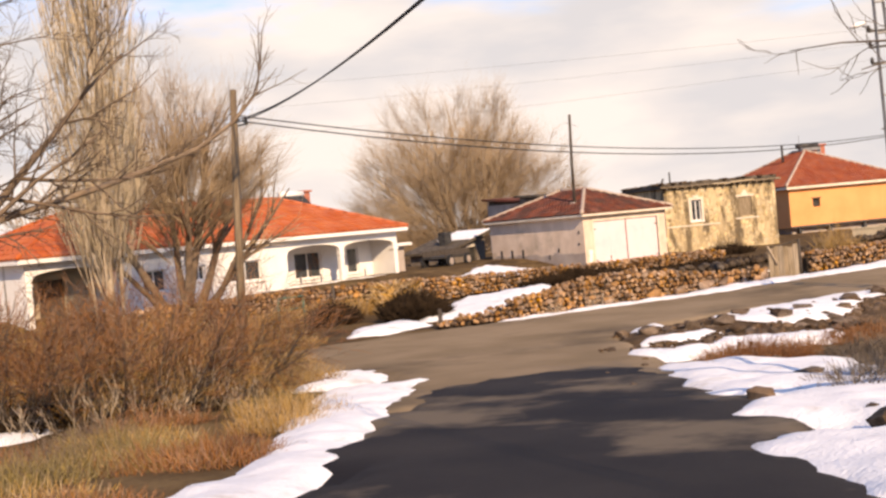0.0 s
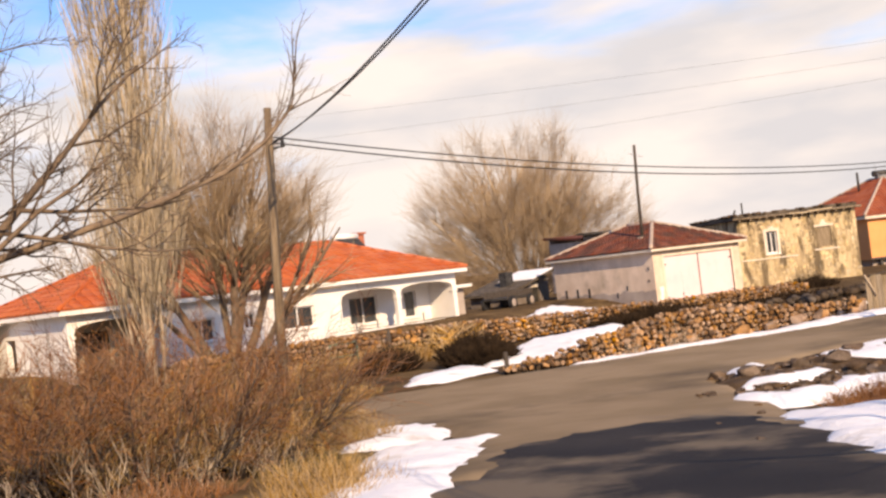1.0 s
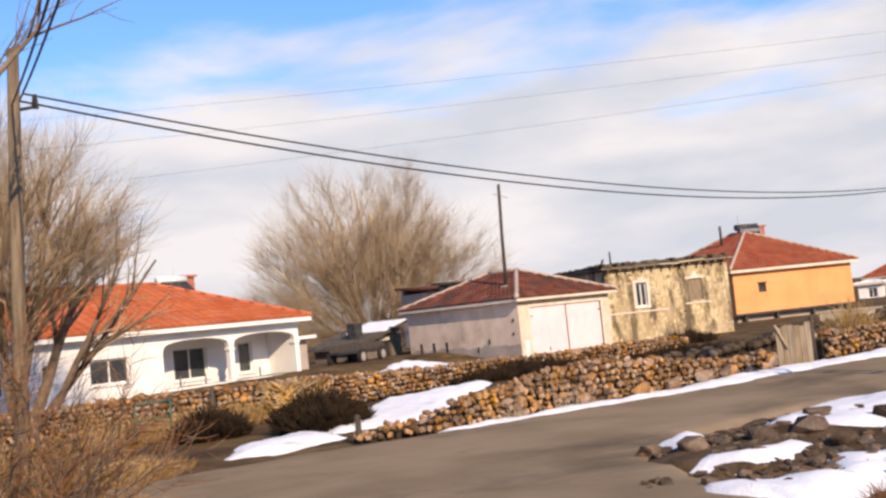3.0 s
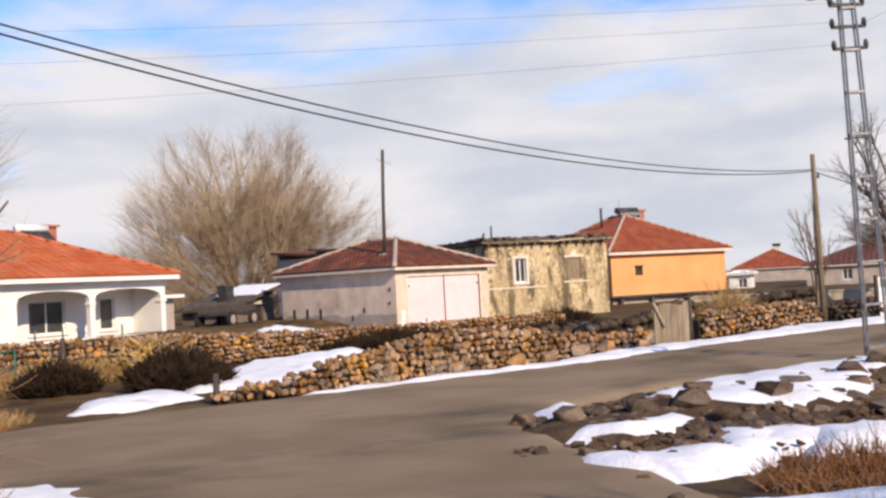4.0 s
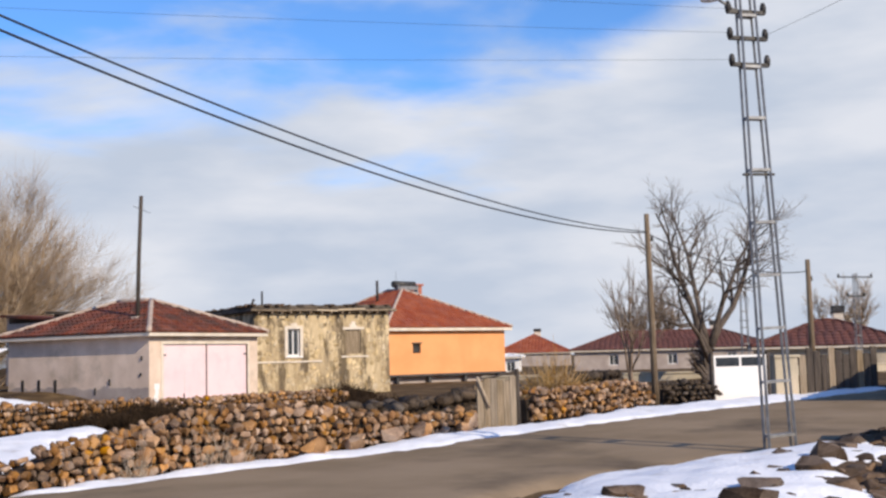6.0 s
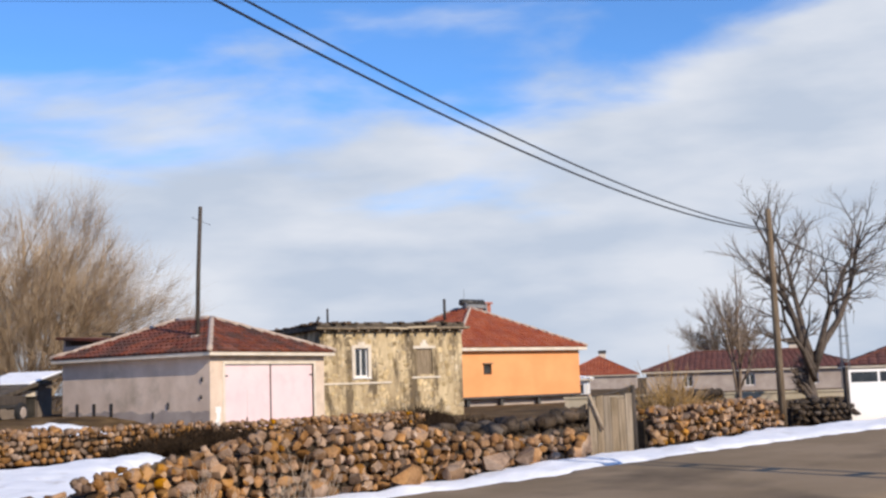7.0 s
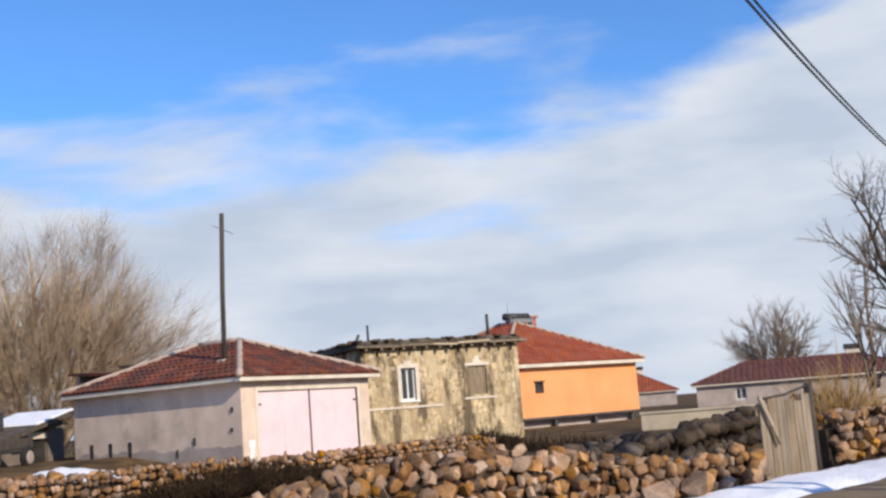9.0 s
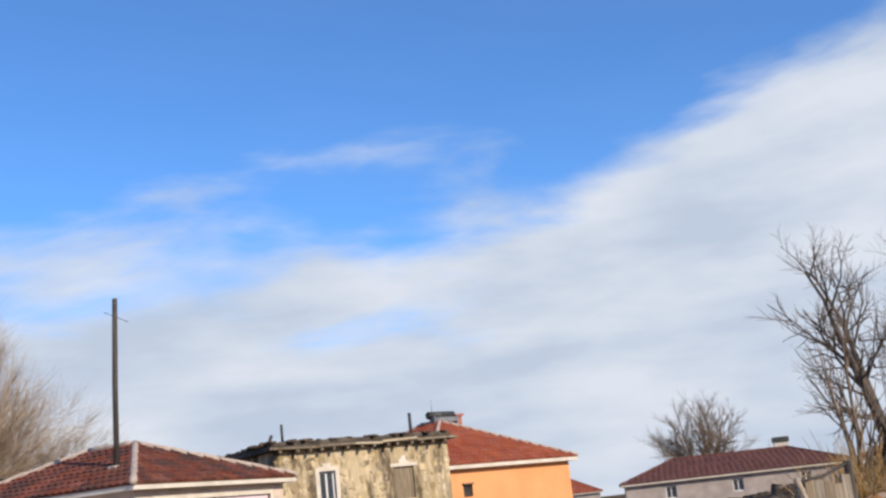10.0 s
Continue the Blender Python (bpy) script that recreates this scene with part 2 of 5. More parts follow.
# ---- mesh helpers ----
def ground(x, y):
    s = (x + 40.7) * 0.643 + (y + 45.22) * 0.766
    u = min(max((29.0 - s) / 29.0, 0.0), 1.25)
    rise = min(max(0.032 * (x + 14.0), 0.0), 0.55) * min(max((-4.0 - y) / 12.0, 0.35), 1.0)
    # a low bank of spoil stands beside the crossing
    q = ((x + 15.5) / 8.5) ** 2 + ((y + 28.7 + 0.12 * (x + 15.5)) / 2.3) ** 2
    # the yard behind the low wall stands higher than the road
    step = 1.0
    for f in ((y - 1.0) / 5.0, (x + 40.0) / 8.0, (14.0 - x) / 6.0, (60.0 - y) / 20.0):
        f = min(max(f, 0.0), 1.0)
        step *= f * f * (3 - 2 * f)
    return 0.5 + rise + 0.6 * step + 1.66 * u ** 1.6 + (0.26 * (1 - q) ** 1.2 if q < 1 else 0.0)


def mesh_of(name, verts, faces, material, smooth=False):
    me = bpy.data.meshes.new(name)
    me.from_pydata([tuple(v) for v in verts], [], faces)
    me.materials.append(material)
    if smooth:
        me.polygons.foreach_set("use_smooth", [True] * len(me.polygons))
    me.update()
    return me


def part(name, bm, material, parent=None, label="", smooth=False):
    me = bpy.data.meshes.new(name)
    bm.to_mesh(me)
    bm.free()
    me.materials.append(material)
    if smooth:
        me.polygons.foreach_set("use_smooth", [True] * len(me.polygons))
    ob = new(name, me)
    if parent:
        ob.parent = parent
    if label:
        ob["label"] = label
    return ob


def part_me(name, me, parent=None, label="", m=None):
    ob = new(name, me)
    if parent:
        ob.parent = parent
    if m is not None:
        ob.matrix_basis = m
    if label:
        ob["label"] = label
    return ob


def thing(name, x, y, z, rz, label, category, group="", kind=""):
    e = new(name)
    e.empty_display_size = 0.3
    e.matrix_basis = pose(x, y, z, 0, 0, rz)
    return tagged(e, label, category, group, kind)


def box(bm, x0, y0, z0, x1, y1, z1, bevel=0.0):
    vs = [bm.verts.new(p) for p in ((x0, y0, z0), (x1, y0, z0), (x1, y1, z0), (x0, y1, z0), (x0, y0, z1), (x1, y0, z1), (x1, y1, z1), (x0, y1, z1))]
    fs = [bm.faces.new([vs[i] for i in f]) for f in ((3, 2, 1, 0), (4, 5, 6, 7), (0, 1, 5, 4), (1, 2, 6, 5), (2, 3, 7, 6), (3, 0, 4, 7))]
    if bevel:
        es = list({e for f in fs for e in f.edges})
        bmesh.ops.bevel(bm, geom=es, offset=bevel, segments=1, affect="EDGES")
    return bm


def boxes(*bs, bevel=0.0):
    bm = bmesh.new()
    for b in bs:
        box(bm, *b, bevel=bevel)
    return bm


def tube_data(lines, sides=5):
    """Vertices and faces of tapered tubes along polylines [(points, radii)]."""
    V, F = [], []
    for pts, rad in lines:
        n0 = len(V)
        k = sides if rad[0] > 0.03 else (4 if rad[0] > 0.012 else 3)
        ref = Vector((0, 0, 1))
        d0 = (pts[-1] - pts[0])
        if d0.length < 1e-6:
            continue
        if abs(d0.normalized().z) > 0.9:
            ref = Vector((1, 0, 0))
        u = d0.cross(ref).normalized()
        w = d0.cross(u).normalized()
        for p, r in zip(pts, rad):
            for i in range(k):
                a = 2 * math.pi * i / k
                V.append(p + u * (r * math.cos(a)) + w * (r * math.sin(a)))
        for j in range(len(pts) - 1):
            for i in range(k):
                a, b = n0 + j * k + i, n0 + j * k + (i + 1) % k
                F.append((a, b, b + k, a + k))
        F.append(tuple(n0 + (len(pts) - 1) * k + i for i in range(k)))
        F.append(tuple(n0 + i for i in reversed(range(k))))
    return V, F


def tubes(name, lines, material, sides=6, parent=None, label="", smooth=True):
    V, F = tube_data(lines, sides)
    return part_me(name, mesh_of(name, V, F, material, smooth), parent, label)


def grow(rng, p, d, length, r, level, levels, out, lift=0.12, wob=0.18, kids=(5, 7), spread=55, ratio=0.55, first=0.25):
    """Adds a limb and, recursively, its branches to out[level]."""
    n = 6 if level == 0 else (4 if level < levels else 3)
    pts, rad, dirs = [p.copy()], [r], [d.copy()]
    for i in range(n):
        d = (d + Vector((rng.uniform(-wob, wob), rng.uniform(-wob, wob), rng.uniform(-wob, wob) + lift))).normalized()
        p = p + d * (length / n)
        pts.append(p)
        rad.append(r * (1 - 0.8 * (i + 1) / n) if level < levels else r * (1 - 0.6 * (i + 1) / n))
        dirs.append(d.copy())
    out[level].append((pts, rad))
    if level == levels:
        return
    for j in range(rng.randint(*kids)):
        f = first + (1 - first) * (j + rng.random()) / kids[1]
        f = min(f, 0.98)
        i = min(int(f * n), n - 1)
        q = pts[i].lerp(pts[i + 1], f * n - i)
        axis = Vector((rng.uniform(-1, 1), rng.uniform(-1, 1), rng.uniform(-1, 1))).cross(dirs[i]).normalized()
        nd = dirs[i].copy()
        nd.rotate(Matrix.Rotation(radians(rng.uniform(spread * 0.5, spread)), 3, axis))
        grow(rng, q, nd, length * ratio * rng.uniform(0.7, 1.15) * (1.15 - 0.5 * f), max(rad[i] * 0.55, 0.004), level + 1, levels, out, lift, wob * 1.15, kids, spread, ratio, 0.15)


def clumps(parent, count, each, rh, rv, z0, seed, material, r=0.008, length=1.9, tilt=88):
    """Outer twigs of a crown in many broom-like clumps, each sprouting from one bough and fanning outwards and up."""
    rng = random.Random(seed)
    lines = []
    for c in range(count):
        a = rng.uniform(0, 2 * math.pi)
        t = radians(tilt) * math.sqrt(rng.random())
        d = Vector((math.sin(t) * math.cos(a), math.sin(t) * math.sin(a), math.cos(t)))
        f = 0.42 + 0.46 * rng.random() ** 0.75
        f *= 1 + 0.12 * noise.noise((d.x * 2.0 + seed, d.y * 2.0, d.z * 2.0))
        base = Vector((d.x * rh * f, d.y * rh * f, z0 + d.z * rv * f))
        axis = (d + Vector((rng.gauss(0, 0.15), rng.gauss(0, 0.15), 0.45))).normalized()
        size = length * rng.uniform(0.75, 1.3)
        inner = base - axis * size * 1.3
        inner.x, inner.y = inner.x * 0.82, inner.y * 0.82
        lines.append(([inner, inner.lerp(base, 0.5) + Vector((rng.gauss(0, 0.1), rng.gauss(0, 0.1), 0)), base], [r * 4.0, r * 3.0, r * 1.8]))
        for i in range(each):
            w = (axis + Vector((rng.gauss(0, 0.5), rng.gauss(0, 0.5), rng.gauss(0.05, 0.4)))).normalized()
            q = base + axis * size * rng.uniform(-0.55, 0.35) + w * size * 0.1
            ln = size * rng.uniform(0.45, 1.05)
            e = (w + Vector((rng.gauss(0, 0.22), rng.gauss(0, 0.22), rng.gauss(0.08, 0.16)))).normalized()
            lines.append(([q, q + w * ln * 0.5, q + w * ln * 0.5 + e * ln * 0.5], [r, r * 0.75, r * 0.35]))
    tagged(tubes("crown", lines, material, 3, parent), kind="stuff")


def tree_thing(name, x, y, z, label, seed, stems, levels, bark, twig, thin=1.0, **kw):
    """A bare tree: stems are (direction, length, radius, start offset)."""
    rng = random.Random(seed)
    t = thing(name, x, y, z, 0, label, "tree")
    out = [[] for _ in range(levels + 1)]
    for d, length, r, off in stems:
        grow(rng, Vector(off), Vector(d).normalized(), length, r, 0, levels, out, **kw)
    if thin != 1.0:
        out[-1] = [(p, [q * thin for q in r]) for p, r in out[-1]]
    tubes("trunk", out[0], bark, 8, t)
    tagged(tubes("limb", [l for o in out[1:-1] for l in o], bark, 5, t), kind="stuff")
    c = tubes("crown", out[-1], twig, 3, t)
    tagged(c, kind="stuff")
    return t


def inside_distance(px, py, poly):
    """Signed distance to a polygon, positive inside, for arrays of points."""
    d = np.full(px.shape, 1e9)
    ins = np.zeros(px.shape, bool)
    n = len(poly)
    for i in range(n):
        ax, ay = poly[i]
        bx, by = poly[(i + 1) % n]
        ex, ey = bx - ax, by - ay
        h = np.clip(((px - ax) * ex + (py - ay) * ey) / (ex * ex + ey * ey + 1e-9), 0, 1)
        d = np.minimum(d, np.hypot(px - ax - h * ex, py - ay - h * ey))
        c = ((ay > py) != (by > py))
        xi = (bx - ax) * (py - ay) / ((by - ay) if abs(by - ay) > 1e-9 else 1e-9) + ax
        ins ^= c & (px < xi)
    return np.where(ins, d, -d)


def sheet(name, poly, material, thick, soft, step, ragged, label, kind="structure", lumps=0.0, freq=0.7, sink=0.7, base=0.0):
    """A sheet lying on the ground inside a polygon, with a ragged rounded edge."""
    xs = np.arange(min(p[0] for p in poly) - 1, max(p[0] for p in poly) + 1, step)
    ys = np.arange(min(p[1] for p in poly) - 1, max(p[1] for p in poly) + 1, step)
    X, Y = np.meshgrid(xs, ys)
    D = inside_distance(X, Y, poly)
    index, V, F = {}, [], []
    for j in range(len(ys)):
        for i in range(len(xs)):
            if D[j, i] < -1.0:
                continue
            x, y = X[j, i], Y[j, i]
            nz = noise.noise((x * freq, y * freq, 3.3)) + 0.5 * noise.noise((x * freq * 3, y * freq * 3, 7.7)) + 0.22 * noise.noise((x * freq * 8, y * freq * 8, 1.7))
            e = D[j, i] + ragged * nz
            if e < -0.6:
                continue
            h = thick * (1 - math.exp(-max(e, 0) / soft)) if e > 0 else e * sink
            if e > 0 and lumps:
                h += lumps * min(1, e / soft) * noise.noise((x * 1.7, y * 1.7, 11.0))
            index[(i, j)] = len(V)
            V.append((x, y, ground(x, y) + h + base))
    for (i, j), a in index.items():
        b, c, d = index.get((i + 1, j)), index.get((i + 1, j + 1)), index.get((i, j + 1))
        if b is not None and c is not None and d is not None:
            F.append((a, b, c, d))
    ob = new(name, mesh_of(name, V, F, material, True))
    return tagged(ob, label, name.split("_")[0], kind=kind)


# ---- ground, roads, snow ----
def axis_steps(lo, hi, step, far, grow_by=1.35):
    a = list(np.arange(lo, hi + step, step))
    s, v = step, hi
    while v < far:
        s *= grow_by
        v += s
        a.append(v)
    s, v = step, lo
    while v > -far:
        s *= grow_by
        v -= s
        a.insert(0, v)
    return a


def build_ground():
    xs, ys = axis_steps(-46, 20, 0.4, 1800), axis_steps(-52, 22, 0.4, 1800)
    V, F = [], []
    for y in ys:
        for x in xs:
            near = max(0.0, 1 - max(0, math.hypot(x + 15, y + 15) - 60) / 60)
            b = 0.05 * noise.noise((x * 0.45, y * 0.45, 0)) + 0.03 * noise.noise((x * 1.9, y * 1.9, 5)) - 0.075
            V.append((x, y, ground(x, y) + b * near - (1 - near) * 0.3))
    w = len(xs)
    for j in range(len(ys) - 1):
        for i in range(w - 1):
            a = j * w + i
            F.append((a, a + 1, a + w + 1, a + w))
    ob = new("ground", mesh_of("ground", V, F, M["soil"], True))
    tagged(ob, "brown winter soil with dead grass and mud", "ground", kind="structure")


build_ground()

CROSS = [(-70, -13.5), (-45, -18.2), (-33, -18.6), (-24, -18.7), (-20.5, -19.4), (-15.8, -20.0), (-12, -20.8), (-8, -22.0), (-5, -23.3), (-1, -25.0), (4, -26.6), (12, -28.2), (40, -30),
         (40, -36), (10, -34.5), (0, -32.6), (-6, -30.4), (-10, -28.3), (-12.6, -26.8), (-14.5, -26.0), (-17, -25.3), (-20.5, -25.2), (-23.5, -27.0), (-25.6, -29.8), (-29.3, -35.0),
         (-33, -32.5), (-30.7, -29.6), (-29.6, -26.8), (-31, -24.6), (-36, -23.8), (-46, -23.2), (-70, -20)]
LANE = [(-31.5, -31.0), (-29.4, -30.2), (-27.2, -30.4), (-29.6, -35.6), (-31.0, -37.2), (-33.2, -39.5), (-35.3, -41.8), (-39.0, -46.2), (-45.5, -53.5), (-60, -70),
        (-64, -67), (-50.5, -51), (-43.4, -44.2), (-39.4, -40.4), (-36.6, -37.4), (-34.1, -34.0)]
sheet("road", CROSS, M["asphalt"], 0.035, 0.12, 0.25, 0.22, "sun-bleached brownish grey village asphalt road")
sheet("road_lane", LANE, M["wet_shaded"], 0.03, 0.1, 0.25, 0.75, "damp asphalt lane running down to the crossing, its shade put into the dark colour", base=0.012, freq=0.5)

sheet("mud_bank", [(-23.6, -26.4), (-19, -25.8), (-14, -26.7), (-8.5, -28.4), (-7, -30.5), (-14, -31.0), (-19, -30.8), (-24.2, -29.6)], M["mud"], 0.05, 0.2, 0.3, 0.4, "dark churned mud bank", lumps=0.14)

SNOW = [
    ([(-38.5, -38.95), (-36.6, -37.3), (-34.05, -33.8), (-31.2, -30.3), (-30.2, -29.2), (-31.4, -28.3), (-34.3, -32.6), (-36.0, -34.8), (-37.8, -36.9), (-41.5, -41.5), (-44, -45.5)], 0.12, 0, "snow bank ploughed along the lane's edge"),
    ([(-30.6, -28.6), (-29.6, -26.9), (-29.1, -25.4), (-30.1, -25.2), (-31.6, -27.4)], 0.14, 0, "melting snow on the corner of the lane"),
    ([(-35.4, -41.3), (-34.3, -40.0), (-33.2, -39.0), (-32.5, -39.5), (-31.9, -39.2), (-32.3, -38.3), (-32.2, -37.6), (-31.0, -36.9), (-30.3, -36.9), (-30.6, -36.2), (-30.0, -34.9), (-27.8, -32.4), (-26.6, -33.0), (-26.8, -35.0), (-28.4, -38.6), (-31, -43), (-35, -48)], 0.2, 0, "wide snow bank beside the lane"),
    ([(-20.1, -26.5), (-17.3, -25.7), (-14.5, -26.3), (-13.5, -28.7), (-14.8, -29.3), (-17.8, -29.1), (-18.7, -29.9), (-20.3, -29.7), (-21.2, -28.9), (-21.7, -28.1)], 0.12, 0.05, "snow patch round the foot of the lattice mast"),
    ([(-25.8, -29.8), (-25.0, -30.0), (-24.5, -30.3), (-23.1, -29.7), (-23.5, -30.5), (-25.0, -31.3), (-26.1, -30.9), (-26.4, -30.4)], 0.12, 0.05, "snow patch in front of the rubble bank"),
    ([(-22.8, -30.8), (-21.3, -31.1), (-23.2, -31.8), (-24.8, -31.6)], 0.12, 0.05, "snow patch behind the dead weeds"),
    ([(-22.3, -26.3), (-21.4, -26.0), (-21.7, -26.5), (-22.9, -27.3), (-22.9, -26.9)], 0.12, 0.12, "small snow patch on the rubble bank"),
    ([(-23.7, -28.4), (-22.9, -28.4), (-22.3, -28.7), (-23.0, -29.1), (-24.0, -29.0)], 0.12, 0.1, "snow between the rocks of the bank"),
    ([(-24.8, -30.7), (-23.8, -30.2), (-22.6, -30.3), (-22.9, -30.8), (-23.8, -31.1)], 0.07, 0.04, "snow patch between the rocks"),
    ([(-20.6, -18.9), (-15, -19.2), (-11.5, -19.5), (-8.2, -20.5), (-4.5, -21.4), (-1.6, -22.9), (0.5, -24.2), (3, -25.6), (2.4, -26.2), (-1, -24.95), (-5, -23.2), (-8, -21.9), (-12, -20.7), (-15.8, -19.95), (-20.8, -19.4)], 0.10, 0, "long strip of snow at the foot of the stone wall"),
    ([(-20.9, -15.4), (-17.6, -15.6), (-14.6, -12.0), (-10.4, -9.2), (-9.8, -8.2), (-14.6, -9.2), (-17.2, -11.4), (-19.9, -13.6)], 0.18, 0, "bright snow patch in the yard behind the wall"),
    ([(-23.5, -17.3), (-21.6, -16.6), (-21.2, -15.0), (-21.9, -14.6), (-23.2, -15.3), (-24.2, -16.7)], 0.12, 0, "snow patch beside the dark brush"),
    ([(-12, -4.5), (-5, -3.2), (-2.2, 2.0), (-3.4, 4.4), (-8, 2.0), (-13, -1.5)], 0.14, 0, "snow in front of the white house"),
    ([(-9.6, -17.6), (-6.5, -17.6), (-5.5, -16.6), (-9, -16.4)], 0.2, 0.1, "snow behind the wall"),
    ([(-40, -24), (-35.5, -22), (-36, -20.6), (-42, -21.5)], 0.12, 0, "snow by the ditch"),
    ([(-37.6, -28.6), (-36.2, -27.6), (-35.9, -28.1), (-37.2, -29.1)], 0.08, 0, "strip of snow under the shrubs"),
]
for poly, h, up, lab in SNOW:
    sheet("snow_patch", poly, M["snow"], h * 0.62, 0.22, 0.16, 0.32, lab, lumps=0.06, freq=0.95, base=up, sink=0.5)


# ---- rocks and rubble ----
def rock_mesh(name, seed, material, flat=0.75, angular=True):
    rng = random.Random(seed)
    bm = bmesh.new()
    for i in range(20):
        v = Vector((rng.gauss(0, 1), rng.gauss(0, 1), rng.gauss(0, 1))).normalized()
        v = Vector([math.copysign(abs(c) ** 0.66, c) for c in v]) * rng.uniform(0.46, 0.54)
        bm.verts.new((v.x, v.y * 0.95, v.z * flat))
    bmesh.ops.convex_hull(bm, input=bm.verts)
    bmesh.ops.delete(bm, geom=[v for v in bm.verts if not v.link_faces], context="VERTS")
    me = bpy.data.meshes.new(name)
    bm.to_mesh(me)
    bm.free()
    me.materials.append(material)
    me.polygons.foreach_set("use_smooth", [True] * len(me.polygons))
    me.set_sharp_from_angle(angle=radians(38))
    return me


STONES = [rock_mesh("stone", 100 + i, M["stone"], 0.95) for i in range(12)]
DARKS = [rock_mesh("stone", 300 + i, M["dark_stone"], 0.75) for i in range(8)]
ROCKS = [rock_mesh("rock", 200 + i, M["rock"], 0.7) for i in range(10)]


def add_mesh(V, F, me, m):
    n = len(V)
    V.extend(m @ v.co for v in me.vertices)
    F.extend(tuple(n + i for i in p.vertices) for p in me.polygons)


def stone_wall(name, line, tops, thick, label, seed, single=True, material="stone", size=0.15, lean=0.08):
    """Dry-stone wall along a polyline: tops gives the height at each corner. Front (right-hand) face stones are pieces."""
    rng = random.Random(seed)
    src = STONES if material == "stone" else DARKS
    w = thing(name, line[0][0], line[0][1], 0, 0, label, "wall", kind="structure")
    org = Vector((line[0][0], line[0][1], 0))
    V, F, CV, CF = [], [], [], []
    count = 0
    for (a, b), (ha, hb) in zip(zip(line, line[1:]), zip(tops, tops[1:])):
        A, B = Vector((*a, 0)), Vector((*b, 0))
        d = (B - A)
        ln = d.length
        d.normalize()
        nrm = Vector((d.y, -d.x, 0))
        # core, coloured near black as shade behind the gaps
        za, zb = ground(*a), ground(*b)
        k = len(CV)
        for P, z0, h in ((A, za, ha), (B, zb, hb)):
            for off, zz in ((thick / 2 - 0.23, z0 - 0.2), (thick / 2 - 0.25, z0 + max(h - 0.18, 0.05)), (-thick / 2 + 0.25, z0 + max(h - 0.18, 0.05)), (-thick / 2 + 0.23, z0 - 0.2)):
                CV.append(P + nrm * off + Vector((0, 0, zz)) - org)
        CF.extend([(k, k + 4, k + 5, k + 1), (k + 1, k + 5, k + 6, k + 2), (k + 2, k + 6, k + 7, k + 3), (k, k + 1, k + 2, k + 3), (k + 7, k + 6, k + 5, k + 4)])
        for side in (1, 0, -1):
            z = 0.0
            while True:
                hrow = size * rng.uniform(0.65, 0.95)
                hmax = max(ha, hb)
                if side == 0:
                    z = -1.0
                elif z > hmax - hrow * 0.3:
                    break
                u = rng.uniform(-0.1, 0.1)
                while u < ln:
                    wd = size * rng.choice((0.55, 0.75, 0.9, 1.0, 1.1, 1.3, 1.6)) * rng.uniform(0.85, 1.1)
                    h = ha + (hb - ha) * (u / ln) + 0.10 * noise.noise((A.x + u * 0.9, seed, A.y))
                    zz = h - hrow * 0.35 if side == 0 else z + hrow * 0.5
                    if side == 0 or zz < h - hrow * 0.1:
                        off = side * (thick / 2 - 0.12) if side else rng.uniform(-thick / 2 + 0.15, thick / 2 - 0.15)
                        off -= side * lean * zz
                        p = A + d * (u + wd / 2) + nrm * (off + rng.uniform(-0.08, 0.06))
                        p.z = ground(p.x, p.y) + zz + rng.uniform(-0.03, 0.03)
                        rot = Euler((rng.uniform(-0.5, 0.5), rng.uniform(-0.7, 0.7), math.atan2(d.y, d.x) + rng.choice((0, math.pi)) + rng.uniform(-0.3, 0.3)))
                        m = Matrix.LocRotScale(p - org, rot, Vector((wd * 1.0, wd * rng.uniform(0.9, 1.25), hrow * rng.uniform(0.85, 1.4))))
                        me = rng.choice(src)
                        if single and side == 1 and count < 300:
                            part_me("stone", me, w, m=m)
                            count += 1
                        else:
                            add_mesh(V, F, me, m)
                    u += wd * 1.13
                z += hrow * 1.15
                if side == 0:
                    break
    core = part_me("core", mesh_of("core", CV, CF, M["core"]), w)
    rest = part_me("stones", mesh_of("stones", V, F, M["stone"] if material == "stone" else M["dark_stone"], True), w)
    tagged(rest, kind="stuff")
    return w


# ---- building helpers, in local axes: front along +x at y = 0, depth along +y ----
def wall_panel(bm, x0, x1, z0, z1, y0, y1, holes=()):
    """A wall slab from x0 to x1 with rectangular holes (xa, xb, za, zb) through it."""
    xs = sorted({x0, x1, *[h[0] for h in holes], *[h[1] for h in holes]})
    for a, b in zip(xs, xs[1:]):
        hs = sorted([h for h in holes if h[0] <= a + 1e-6 and h[1] >= b - 1e-6], key=lambda h: h[2])
        z = z0
        for h in hs:
            if h[2] > z + 1e-6:
                box(bm, a, y0, z, b, y1, h[2])
            z = h[3]
        if z < z1 - 1e-6:
            box(bm, a, y0, z, b, y1, z1)
    bmesh.ops.remove_doubles(bm, verts=bm.verts, dist=0.0005)


